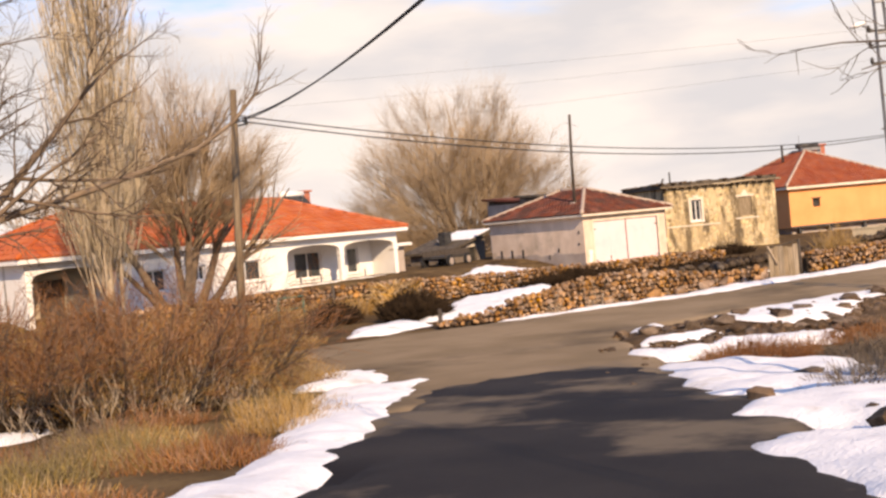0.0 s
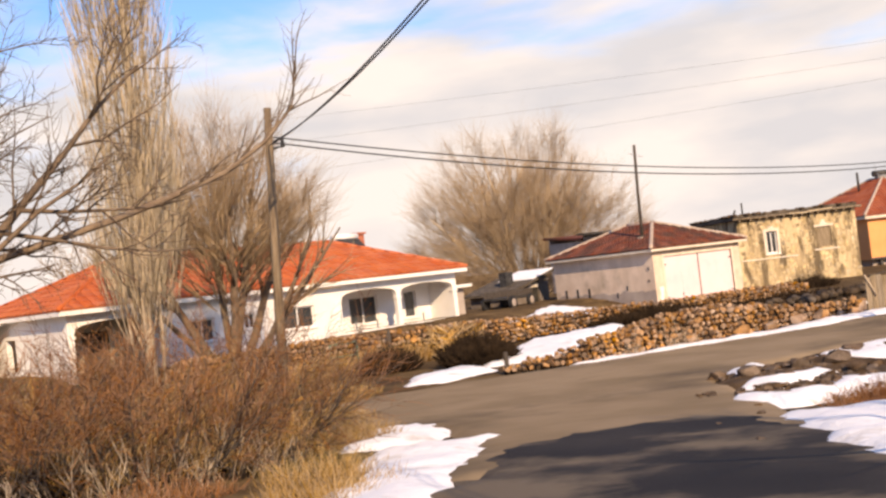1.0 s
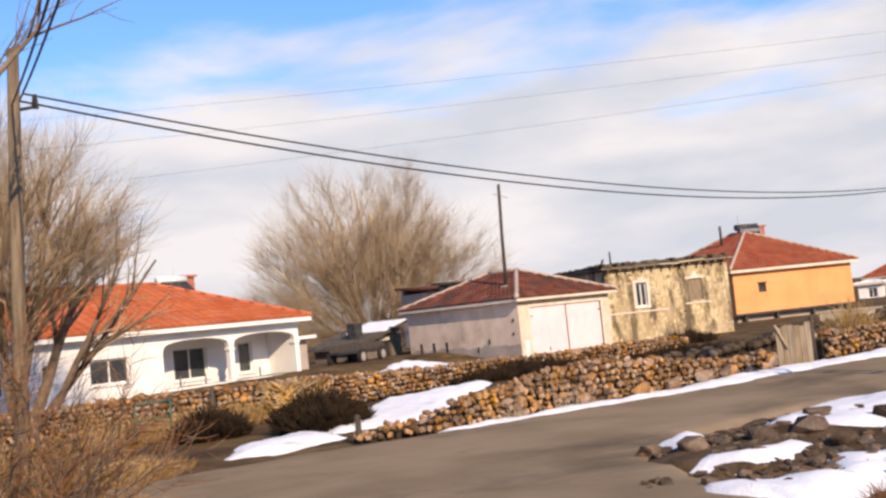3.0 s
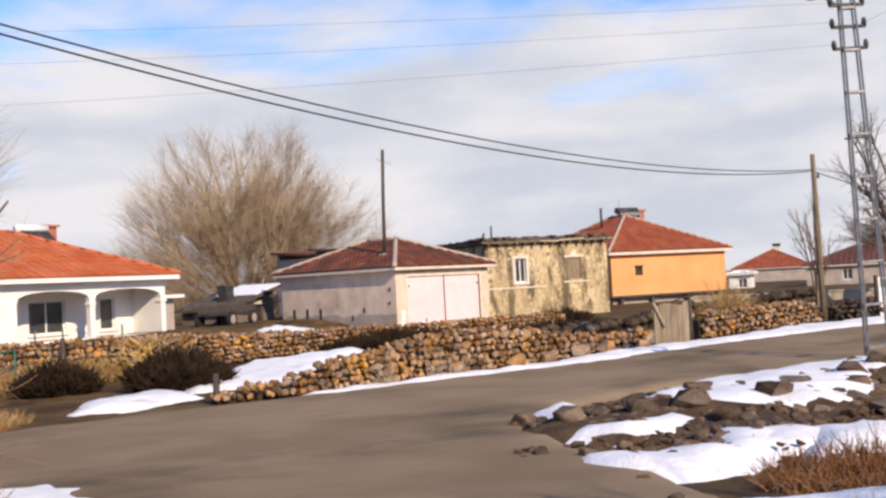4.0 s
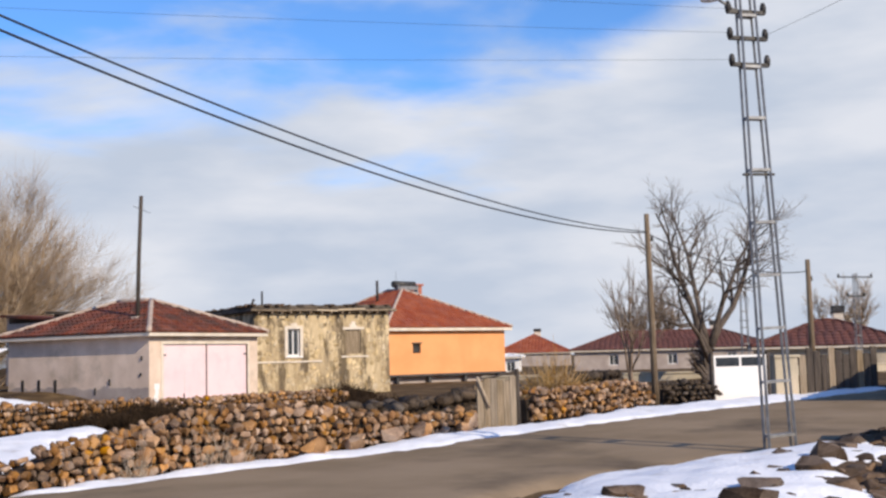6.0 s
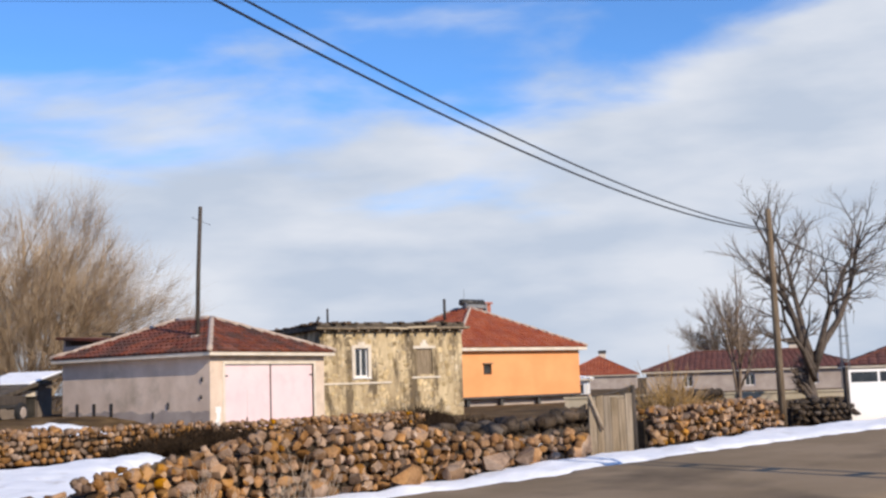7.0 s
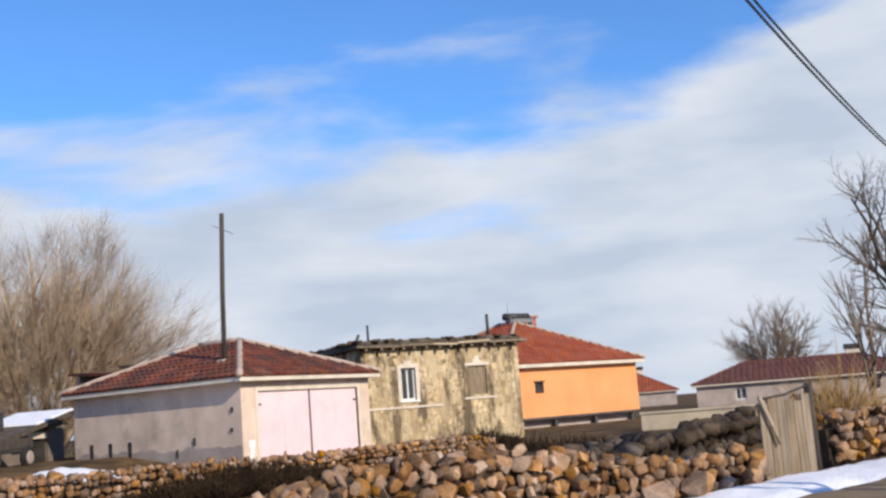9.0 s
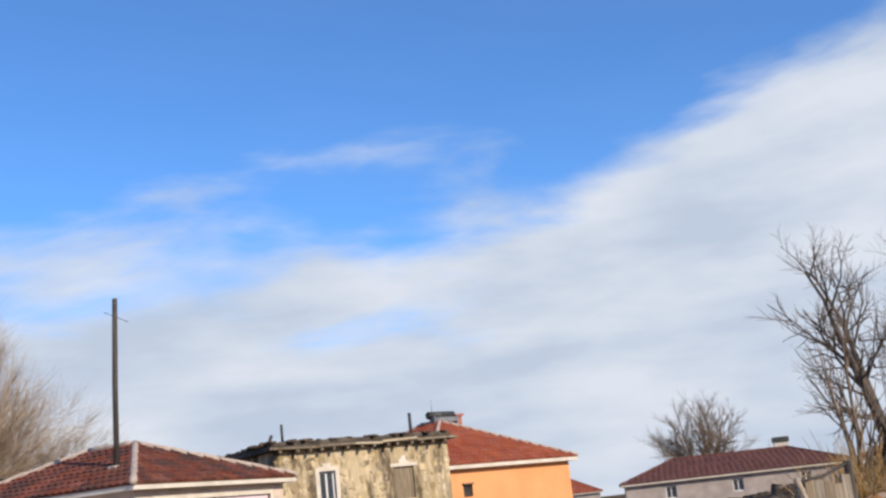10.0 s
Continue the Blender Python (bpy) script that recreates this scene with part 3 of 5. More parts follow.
def tile_slope(V, F, P0, P1, Q1, Q0, tw=0.26, course=0.34, lift=0.05):
    """Overlapping curved tiles on a slope whose eave runs P0-P1 and whose top runs Q0-Q1."""
    P0, P1, Q0, Q1 = map(Vector, (P0, P1, Q0, Q1))
    n = (P1 - P0).cross(Q0 - P0).normalized()
    if n.z < 0:
        n.negate()
    along = (P1 - P0).normalized()
    hgt = ((Q0 + Q1) / 2 - (P0 + P1) / 2)
    up = (hgt - along * hgt.dot(along))
    rows = max(2, int(up.length / course))
    upn = up.normalized()
    for i in range(rows):
        v = i / rows
        l, r = P0.lerp(Q0, v + 0.4 / rows), P1.lerp(Q1, v + 0.4 / rows)
        base = P0 + upn * (up.length * v)
        a0, a1 = (l - P0).dot(along), (r - P0).dot(along)
        k = max(1, int((a1 - a0) / tw))
        for j in range(k):
            x0 = a0 + (a1 - a0) * j / k
            x1 = a0 + (a1 - a0) * (j + 1) / k
            c = len(V)
            for s, hh in ((0.0, lift), (up.length / rows * 1.15, lift * 0.35)):
                for f, bul in ((0.02, 0.0), (0.28, 0.045), (0.62, 0.045), (0.98, 0.0)):
                    V.append(base + along * (x0 + (x1 - x0) * f) + upn * s + n * (hh + bul))
            for f in (0.02, 0.98):
                V.append(base + along * (x0 + (x1 - x0) * f) + n * -0.01)
            F.extend([(c, c + 1, c + 5, c + 4), (c + 1, c + 2, c + 6, c + 5), (c + 2, c + 3, c + 7, c + 6), (c + 8, c + 9, c + 3, c + 2, c + 1, c)])


def hip_roof(parent, w, d, z, rise, over, material, ridge_mat, fascia_mat, tiles=True, fascia=0.2, tw=0.26, course=0.34):
    x0, x1, y0, y1 = -over, w + over, -over, d + over
    if w <= d:
        r1, r2 = (w / 2, w / 2, z + rise), (w / 2, d - w / 2, z + rise)
        slopes = [((x0, y0, z), (x1, y0, z), r1, r1), ((x1, y0, z), (x1, y1, z), r2, r1), ((x1, y1, z), (x0, y1, z), r2, r2), ((x0, y1, z), (x0, y0, z), r1, r2)]
        hips = [((x0, y0, z), r1), ((x1, y0, z), r1), ((x1, y1, z), r2), ((x0, y1, z), r2)]
    else:
        r1, r2 = (d / 2, d / 2, z + rise), (w - d / 2, d / 2, z + rise)
        slopes = [((x0, y0, z), (x1, y0, z), r2, r1), ((x1, y0, z), (x1, y1, z), r2, r2), ((x1, y1, z), (x0, y1, z), r1, r2), ((x0, y1, z), (x0, y0, z), r1, r1)]
        hips = [((x0, y0, z), r1), ((x1, y0, z), r2), ((x1, y1, z), r2), ((x0, y1, z), r1)]
    if (Vector(r1) - Vector(r2)).length > 0.2:
        hips.append((r1, r2))
    V = [Vector(p) for p in ((x0, y0, z), (x1, y0, z), (x1, y1, z), (x0, y1, z), r1, r2)]
    F = [(3, 2, 1, 0)]
    F += [(0, 1, 4), (1, 2, 5, 4), (2, 3, 5), (3, 0, 4, 5)] if w <= d else [(0, 1, 5, 4), (1, 2, 5), (2, 3, 4, 5), (3, 0, 4)]
    roof = part_me("roof", mesh_of("roof", V, F, material), parent)
    if tiles:
        TV, TF = [], []
        for s in slopes:
            tile_slope(TV, TF, *s, tw=tw, course=course)
        t = part_me("tiles", mesh_of("tiles", TV, TF, material), roof, "overlapping clay roof tiles")
        tagged(t, kind="stuff")
    for a, b in hips:
        a, b = Vector(a), Vector(b)
        n = max(2, int((b - a).length / 0.4))
        pts = [a.lerp(b, i / n) + Vector((0, 0, 0.05 + 0.012 * math.sin(i * 2.1))) for i in range(n + 1)]
        tubes("ridge_tile", [(pts, [0.10 + 0.018 * (i % 2) for i in range(n + 1)])], ridge_mat, 6, roof)
    if fascia:
        bm = bmesh.new()
        e = 0.03
        box(bm, x0 + e, y0 + e, z - fascia, x1 - e, y0 + 0.1, z - 0.004)
        box(bm, x0 + e, y1 - 0.1, z - fascia, x1 - e, y1 - e, z - 0.004)
        box(bm, x0 + e, y0 + 0.1, z - fascia, x0 + 0.1, y1 - 0.1, z - 0.004)
        box(bm, x1 - 0.1, y0 + 0.1, z - fascia, x1 - e, y1 - 0.1, z - 0.004)
        part("fascia", bm, fascia_mat, roof)
        part("soffit", boxes((x0 + 0.1, y0 + 0.1, z - 0.06, x1 - 0.1, y1 - 0.1, z - 0.02)), fascia_mat, roof)
    return roof


def window(parent, xa, xb, za, zb, y, frame_mat, sill=True, mullions=1, label=""):
    """Frame with panes in an opening of a wall whose outer face is at y."""
    w = part("window", boxes((xa, y + 0.10, za, xa + 0.07, y + 0.18, zb), (xb - 0.07, y + 0.10, za, xb, y + 0.18, zb), (xa + 0.07, y + 0.10, za, xb - 0.07, y + 0.18, za + 0.07),
                             (xa + 0.07, y + 0.10, zb - 0.07, xb - 0.07, y + 0.18, zb)), frame_mat, parent, label)
    n = mullions + 1
    for i in range(n):
        a = xa + 0.07 + (xb - xa - 0.14) * i / n
        b = xa + 0.07 + (xb - xa - 0.14) * (i + 1) / n
        part("pane", boxes((a + 0.01, y + 0.135, za + 0.075, b - 0.01, y + 0.145, zb - 0.075)), M["glass"], w)
        if i:
            part("mullion", boxes((a - 0.03, y + 0.11, za + 0.07, a + 0.03, y + 0.17, zb - 0.07)), frame_mat, w)
    if sill:
        part("sill", boxes((xa - 0.1, y - 0.07, za - 0.07, xb + 0.1, y + 0.1, za - 0.002)), frame_mat, w)
    return w


def four_walls(parent, w, d, z0, z1, material, front=(), left=(), right=(), t=0.25):
    for nm, holes, m, ln in (("wall", front, None, w), ("wall", left, pose(0, d, 0, 0, 0, -90), d), ("wall", right, pose(w, 0, 0, 0, 0, 90), d), ("wall", (), pose(w, d, 0, 0, 0, 180), w)):
        bm = bmesh.new()
        e = 0.0 if ln == w and m is None or (m is not None and nm and ln == w and holes == ()) else 0.0
        a, b = (0, ln) if ln == w else (t, ln - t)
        wall_panel(bm, a, b, z0, z1, 0, t, holes)
        ob = part(nm, bm, material, parent)
        if m is not None:
            ob.matrix_basis = m


# ---- garage with pink doors ----
def build_garage():
    g = thing("garage", 0, 0, 0.3, 0, "cream plastered garage with pink double doors and a red hip roof", "garage")
    w, d, z = 6.2, 8.2, 3.1
    four_walls(g, w, d, 0, z, M["garage"], front=[(0.72, 5.55, 0.05, 2.65)])
    hip_roof(g, w, d, z, 1.42, 0.35, M["tile_dark"], M["ridge"], M["fascia"], tw=0.27, course=0.36, fascia=0.14)
    bm = boxes((0.60, -0.03, 0.05, 0.72, 0.1, 2.77), (5.55, -0.03, 0.05, 5.67, 0.1, 2.77), (0.72, -0.03, 2.65, 5.55, 0.1, 2.77))
    part("door_frame", bm, M["fascia"], g)
    for a, b in ((0.74, 3.125), (3.145, 5.53)):
        leaf = part("door_leaf", boxes((a, 0.05, 0.06, b, 0.10, 2.64), bevel=0.008), M["pink"], g, "pale pink sheet-metal garage door leaf")
        for zz in (0.5, 2.2):
            part("hinge", boxes((a if a < 1 else b - 0.16, 0.03, zz, a + 0.16 if a < 1 else b, 0.0495, zz + 0.06)), M["iron"], leaf)
    part("astragal", boxes((3.11, 0.02, 0.06, 3.16, 0.0495, 2.64)), M["iron"], g, "dark line where the two leaves meet")
    wk = part("wicket", boxes((1.9, 0.034, 0.45, 1.925, 0.049, 1.75)), M["pink"], g)
    part("handle", boxes((1.84, 0.0, 0.55, 1.89, 0.049, 0.72), bevel=0.01), M["iron"], wk, "dark iron handle")
    # props and slots on the side wall
    for y in (5.2, 6.2, 7.2):
        part("vent_slot", boxes((-0.02, y, 0.35, -0.004, y + 0.16, 1.35)), M["dark"], g)
    for y, zz, hh in ((0.35, 2.05, 0.16), (0.4, 1.45, 0.12), (2.1, 1.1, 0.24), (2.9, 0.75, 0.26)):
        part("hook", boxes((-0.045, y, zz, -0.002, y + 0.07, zz + hh)), M["iron"], g)
    # cement render over the foot of the side wall, with an uneven upper edge
    V, F, n = [], [], 40
    for x in (-0.012, -0.003):
        for i in range(n + 1):
            y = 0.02 + 8.1 * i / n
            V += [(x, y, 0.02), (x, y, 1.0 + 0.25 * noise.noise((i * 0.31, 2.0, 1.0)) + 0.08 * noise.noise((i * 1.3, 5.0, 1.0)))]
    k = 2 * (n + 1)
    for i in range(n):
        F += [(2 * i, 2 * i + 1, 2 * i + 3, 2 * i + 2), (2 * i + 1, k + 2 * i + 1, k + 2 * i + 3, 2 * i + 3)]
    part_me("render_patch", mesh_of("render_patch", V, F, M["grey_wall"]), g, "grey cement render along the foot of the side wall")
    bm = bmesh.new()
    for i in range(5):
        box(bm, 0.25 + 0.05 * (i % 2), -0.012, 0.05 + i * 0.22, 0.52 - 0.04 * ((i * 3) % 4), -0.003, 0.272 + i * 0.22)
    part("peeled_patch", bm, M["white"], g, "bare white patch beside the door")


build_garage()
mast = thing("roof_mast", 1.2, 1.9, 4.0, 0, "dark weathered metal mast standing on the garage roof", "mast")
tubes("pole", [([Vector((0, 0, -0.3)), Vector((0.02, -0.05, 2.4)), Vector((0.06, -0.14, 4.95))], [0.085, 0.08, 0.075])], M["wood_dark"], 10, mast)
part("collar", boxes((-0.2, -0.2, -0.12, 0.2, 0.2, 0.1), bevel=0.05), M["ridge"], mast)
tubes("crossbar", [([Vector((-0.35, -0.12, 4.5)), Vector((0.55, -0.15, 4.3))], [0.012, 0.012])], M["iron"], 5, mast)


# ---- old stone house ----
def build_stone_house():
    h = thing("stone_house", 8.55, 2.2, 0.3, -29, "old rubble stone house with a flat earth roof and peeling plaster", "house")
    w, d, z = 6.85, 9.0, 4.15
    wins = [(1.6, 2.22, 2.1, 3.35), (4.55, 5.35, 2.15, 3.3)]
    four_walls(h, w, d, 0, z, M["rubble"], front=wins, t=0.5)
    win = window(h, 1.6, 2.22, 2.1, 3.35, 0.0, M["white"], sill=True, mullions=1, label="white-framed broken window")
    part("surround", boxes((1.46, -0.03, 2.0, 1.6, 0.1, 3.48), (2.22, -0.03, 2.0, 2.36, 0.1, 3.48), (1.6, -0.03, 3.35, 2.22, 0.1, 3.5), (1.75, -0.03, 3.5, 2.07, 0.1, 3.62)), M["fascia"], win)
    brd = part("boarded_window", boxes((4.55, 0.08, 2.15, 5.35, 0.14, 3.3)), M["boards"], h, "window opening closed with weathered grey boards")
    part("lintel", boxes((4.4, -0.02, 3.3, 5.5, 0.1, 3.42)), M["fascia"], brd)
    # rubble stones proud of the plaster
    rng = random.Random(5)
    V, F = [], []
    for i in range(520):
        x, zz = rng.uniform(0.1, w - 0.1), rng.uniform(0.0, z - 0.15)
        if any(a - 0.25 < x < b + 0.25 and c - 0.2 < zz < e + 0.25 for a, b, c, e in wins):
            continue
        s = rng.uniform(0.12, 0.34)
        add_mesh(V, F, rng.choice(STONES), Matrix.LocRotScale((x, 0.02, zz), Euler((0, rng.uniform(-0.3, 0.3), 0)), Vector((s, rng.uniform(0.05, 0.13), s * rng.uniform(0.6, 1.5)))))
    me = mesh_of("rubble_facing", V, F, M["facing"])
    tagged(part_me("rubble_facing", me, h), kind="stuff")
    part("peak", boxes((4.75, -0.025, 3.42, 5.15, 0.08, 3.56), (4.86, -0.025, 3.56, 5.04, 0.08, 3.68)), M["fascia"], brd)
    part("sill", boxes((4.3, -0.05, 1.98, 5.7, 0.08, 2.06)), M["fascia"], brd)
    # plaster band between storeys
    part("band", boxes((0.05, -0.05, 1.80, 3.3, 0.06, 1.88)), M["fascia"], h)
    # roof slab, beam ends, parapet lumps
    roof = part("roof", boxes((-0.25, -0.3, z, w + 0.25, d + 0.2, z + 0.14), (-0.12, -0.1, z + 0.14, w + 0.12, d, z + 0.3), bevel=0.03), M["earth_roof"], h, "sagging earth roof edged with planks")
    x = -0.27
    while x < w:
        ln = rng.uniform(0.9, 1.9)
        zz = z + rng.uniform(-0.03, 0.05)
        hh = rng.uniform(0.05, 0.1)
        bm = boxes((x, -0.345, zz, min(x + ln, w + 0.28), -0.305, zz + hh))
        tip = rng.uniform(-0.05, 0.05)
        for v in bm.verts:
            v.co.z += tip * (v.co.x - x) / ln
        part("edge_board", bm, M["poplar"] if rng.random() < 0.45 else M["boards"], roof)
        x += ln + 0.015
    for i in range(14):
        x = 0.2 + i * (w - 0.4) / 13 + rng.uniform(-0.1, 0.1)
        part("beam_end", boxes((x - 0.05, -0.38, z - 0.1, x + 0.05, 0.1, z - 0.002)), M["wood"], roof)
    V, F = [], []
    for i in range(160):
        if i < 100:
            x, y = rng.uniform(-0.2, w + 0.2), rng.choice((rng.uniform(-0.2, 0.5), rng.uniform(0, d)))
        else:
            x, y = rng.uniform(-0.2, 0.2), rng.uniform(0, d)
        s = rng.uniform(0.12, 0.34)
        add_mesh(V, F, rng.choice(ROCKS), Matrix.LocRotScale((x, y, z + 0.3), Euler((0, 0, rng.uniform(0, 6))), Vector((s * 1.5, s, s * 0.7))))
    tagged(part_me("roof_rubble", mesh_of("roof_rubble", V, F, M["rock"]), roof), kind="stuff")
    tubes("stove_pipe", [([Vector((0.75, 1.0, z + 0.2)), Vector((0.75, 1.0, z + 1.0))], [0.05, 0.05])], M["iron"], 8, roof)
    tubes("stove_pipe", [([Vector((0.1, 0.8, z + 0.2)), Vector((0.28, 0.8, z + 0.62))], [0.06, 0.06])], M["iron"], 8, roof)


build_stone_house()


# ---- orange house ----
def build_orange_house():
    h = thing("orange_house", 25.5, 6.46, 0.0, -19.3, "orange plastered house with a red tiled hip roof", "house")
    w, d, z = 9.5, 11.0, 4.02
    four_walls(h, w, d, 1.05, z, M["orange"], front=[(1.9, 2.5, 2.45, 3.05)])
    base = part("basement", boxes((0.35, 0.5, -0.6, w - 0.35, d - 0.4, 1.046)), M["grey_wall"], h, "recessed dark basement")
    for x in (0.8, 3.3, 6.2, 9.0):
        part("post", boxes((x - 0.1, 0.1, -0.6, x + 0.1, 0.3, 1.046)), M["concrete"], base)
    part("slab_edge", boxes((-0.02, -0.04, 1.05, w + 0.02, -0.002, 1.17)), M["concrete"], h)
    vent = part("wall_vent", boxes((1.95, 0.05, 2.5, 2.45, 0.12, 3.0)), M["dark"], h, "small dark wall opening")
    part("hood", boxes((1.85, -0.12, 3.05, 2.55, 0.0, 3.12)), M["wood"], vent)
    roof = hip_roof(h, w, d, z, 2.65, 0.4, M["tile"], M["ridge"], M["fascia"], tw=0.3, course=0.4)
    ch = part("chimney", boxes((6.3, 5.6, 5.4, 7.1, 6.3, 7.05), (6.2, 5.5, 7.05, 7.2, 6.4, 7.18)), M["red_brick"], roof, "red brick chimney")
    heater = part("water_heater", boxes((4.6, 5.3, 7.0, 6.3, 5.42, 7.08), (4.6, 4.9, 6.5, 6.3, 4.98, 6.58), (4.6, 4.95, 6.5, 4.68, 5.4, 7.05), (6.22, 4.95, 6.5, 6.3, 5.4, 7.05), (4.7, 4.9, 6.72, 6.2, 4.98, 6.96)), M["steel"], roof, "solar water heater on a steel rack")
    tubes("tank", [([Vector((4.5, 5.4, 7.1)), Vector((6.3, 5.4, 7.1))], [0.22, 0.22])], M["iron"], 10, heater)
    tubes("aerial", [([Vector((4.4, 4.9, 6.3)), Vector((4.4, 4.9, 7.9))], [0.02, 0.012])], M["iron"], 5, roof)
    tubes("flue", [([Vector((3.2, 5.4, 5.6)), Vector((3.2, 5.4, 7.3))], [0.09, 0.09])], M["iron"], 8, roof)


build_orange_house()


# ---- white house ----
def arch_panel(bm, xa, xb, za, zs, zt, y0, y1, n=10):
    """Fills the spandrel above an arch between xa and xb: spring height zs, top zt."""
    r = (xb - xa) / 2
    rise = min(zt - zs - 0.1, 0.45)
    pts = []
    for i in range(n + 1):
        a = math.pi * i / n
        pts.append((xa + r - r * math.cos(a), zs + rise * math.sin(a) ** 0.6))
    for (x0, z0), (x1, z1) in zip(pts, pts[1:]):
        vs = [bm.verts.new(p) for p in ((x0, y0, z0), (x1, y0, z1), (x1, y0, zt), (x0, y0, zt), (x0, y1, z0), (x1, y1, z1), (x1, y1, zt), (x0, y1, zt))]
        for f in ((0, 1, 2, 3), (7, 6, 5, 4), (4, 5, 1, 0), (3, 2, 6, 7)):
            bm.faces.new([vs[i] for i in f])


def side_walls(h, w, d, z, t=0.25):
    for m, ln in ((pose(0, d, 0, 0, 0, -90), d), (pose(w, 0, 0, 0, 0, 90), d), (pose(w, d, 0, 0, 0, 180), w)):
        bm = bmesh.new()
        wall_panel(bm, t + 0.01 if ln == d else 0, ln - t - 0.01 if ln == d else ln, 0, z, 0, t, [(2.6, 3.6, 0.95, 2.3)] if ln == d else ())
        part("wall", bm, M["white"], h).matrix_basis = m


def build_white_house():
    h = thing("white_house", -28.3, 2.95, 0.3, 10.2, "long white house with arched porches and bright red roof", "house")
    w, d, z = 21.0, 9.0, 3.28
    bm = bmesh.new()
    wins = [(5.4, 6.6, 1.3, 2.3), (8.1, 8.7, 1.6, 2.3), (10.1, 11.9, 1.3, 2.3)]
    wall_panel(bm, 4.3, 13.5, 0, z, 0, 0.25, wins)
    part("wall", bm, M["white"], h)
    for a, b, c, e in wins:
        window(h, a, b, c, e, 0, M["white"], mullions=1)
    # recessed porches behind two wide arches
    bm = bmesh.new()
    wall_panel(bm, 13.5, 21.0, 0, z, 1.9, 2.1, [(15.4, 17.2, 1.0, 2.4), (19.0, 19.8, 1.0, 2.4)])
    part("porch_wall", bm, M["white"], h)
    window(h, 15.4, 17.2, 1.0, 2.4, 1.9, M["white"])
    window(h, 19.0, 19.8, 1.0, 2.4, 1.9, M["white"], mullions=0)
    bm = bmesh.new()
    wall_panel(bm, 0.0, 4.3, 0, z, 1.9, 2.1, [(1.4, 2.6, 0.1, 2.3)])
    part("porch_wall", bm, M["tan_wall"], h)
    part("porch_door", boxes((1.42, 1.96, 0.1, 2.58, 2.02, 2.29)), M["wood_dark"], h)
    part("porch_end", boxes((13.25, 0.25, 0, 13.5, 1.9, z)), M["white"], h)
    part("porch_end", boxes((4.05, 0.25, 0, 4.3, 1.9, z)), M["white"], h)
    for x in (0.0, 16.95, 20.75):
        part("pillar", boxes((x, 0, 0, x + 0.25, 0.25, z), (x - 0.05, -0.03, 2.12, x + 0.3, 0.28, 2.22)), M["white"], h)
    for a, b in ((0.25, 4.3), (13.5, 16.95), (17.2, 20.75)):
        bm = bmesh.new()
        arch_panel(bm, a, b, 0, 2.3, z, 0, 0.25)
        bmesh.ops.remove_doubles(bm, verts=bm.verts, dist=0.001)
        part("arch", bm, M["white"], h)
    part("parapet", boxes((13.52, 0.02, 0.0, 16.93, 0.2, 0.8), (17.22, 0.02, 0.0, 20.73, 0.2, 0.8)), M["white"], h)
    part("plinth", boxes((13.4, -0.5, 0.0, 21.4, -0.004, 0.55)), M["white"], h)
    for x in (14.3, 15.6, 18.6):
        part("rail_post", boxes((x, 0.06, 0.802, x + 0.05, 0.12, 1.25)), M["steel"], h)
    # shading porch slab at the gable end
    part("side_canopy", boxes((21.02, 0.6, 2.25, 22.7, 4.4, 2.4)), M["white"], h)
    part("side_store", boxes((21.02, 1.0, 0, 22.4, 4.2, 2.246)), M["grey_wall"], h)
    side_walls(h, w, d, z)
    roof = hip_roof(h, w, d, z, 2.1, 0.5, M["tile_bright"], M["tile_bright"], M["white"], tw=0.45, course=0.5)
    part("chimney", boxes((19.0, 5.4, 3.6, 19.6, 6.0, 5.75), (18.9, 5.3, 5.75, 19.7, 6.1, 5.85)), M["red_brick"], roof, "red brick chimney with a flat cap")
    heater = part("water_heater", boxes((17.4, 5.1, 4.5, 17.46, 5.16, 5.55), (18.8, 5.1, 4.5, 18.86, 5.16, 5.55), (17.4, 5.0, 5.5, 18.86, 5.2, 5.56)), M["steel"], roof, "solar water heater on a steel rack")
    bm = bmesh.new()
    box(bm, 17.35, 3.9, 0, 18.9, 5.05, 0.06)
    for v in bm.verts:
        v.co.z += 4.55 + (v.co.y - 3.9) * 0.78
    part("panel", bm, M["iron"], heater, "dark sloping collector panel")
    tubes("tank", [([Vector((17.3, 5.2, 5.62)), Vector((18.9, 5.2, 5.62))], [0.2, 0.2])], M["white"], 10, heater)


build_white_house()


def build_left_house():
    h = thing("porch_house", -41.8, 6.4, 0.3, 12, "pale house under a red hip roof, half hidden by trees", "house")
    w, d, z = 12.0, 9.0, 3.2
    bm = bmesh.new()
    wall_panel(bm, 0, w, 0, z, 0, 0.25, [(1.5, 2.7, 1.1, 2.4), (4.2, 5.3, 1.1, 2.4), (8.2, 9.3, 1.1, 2.4)])
    part("wall", bm, M["white"], h)
    for a in (1.5, 4.2, 8.2):
        window(h, a, a + 1.1 + 0.1 * (a == 1.5), 1.1, 2.4, 0, M["white"])
    side_walls(h, w, d, z)
    hip_roof(h, w, d, z, 1.9, 0.5, M["tile_bright"], M["tile_bright"], M["white"], tw=0.45, course=0.5)


build_left_house()


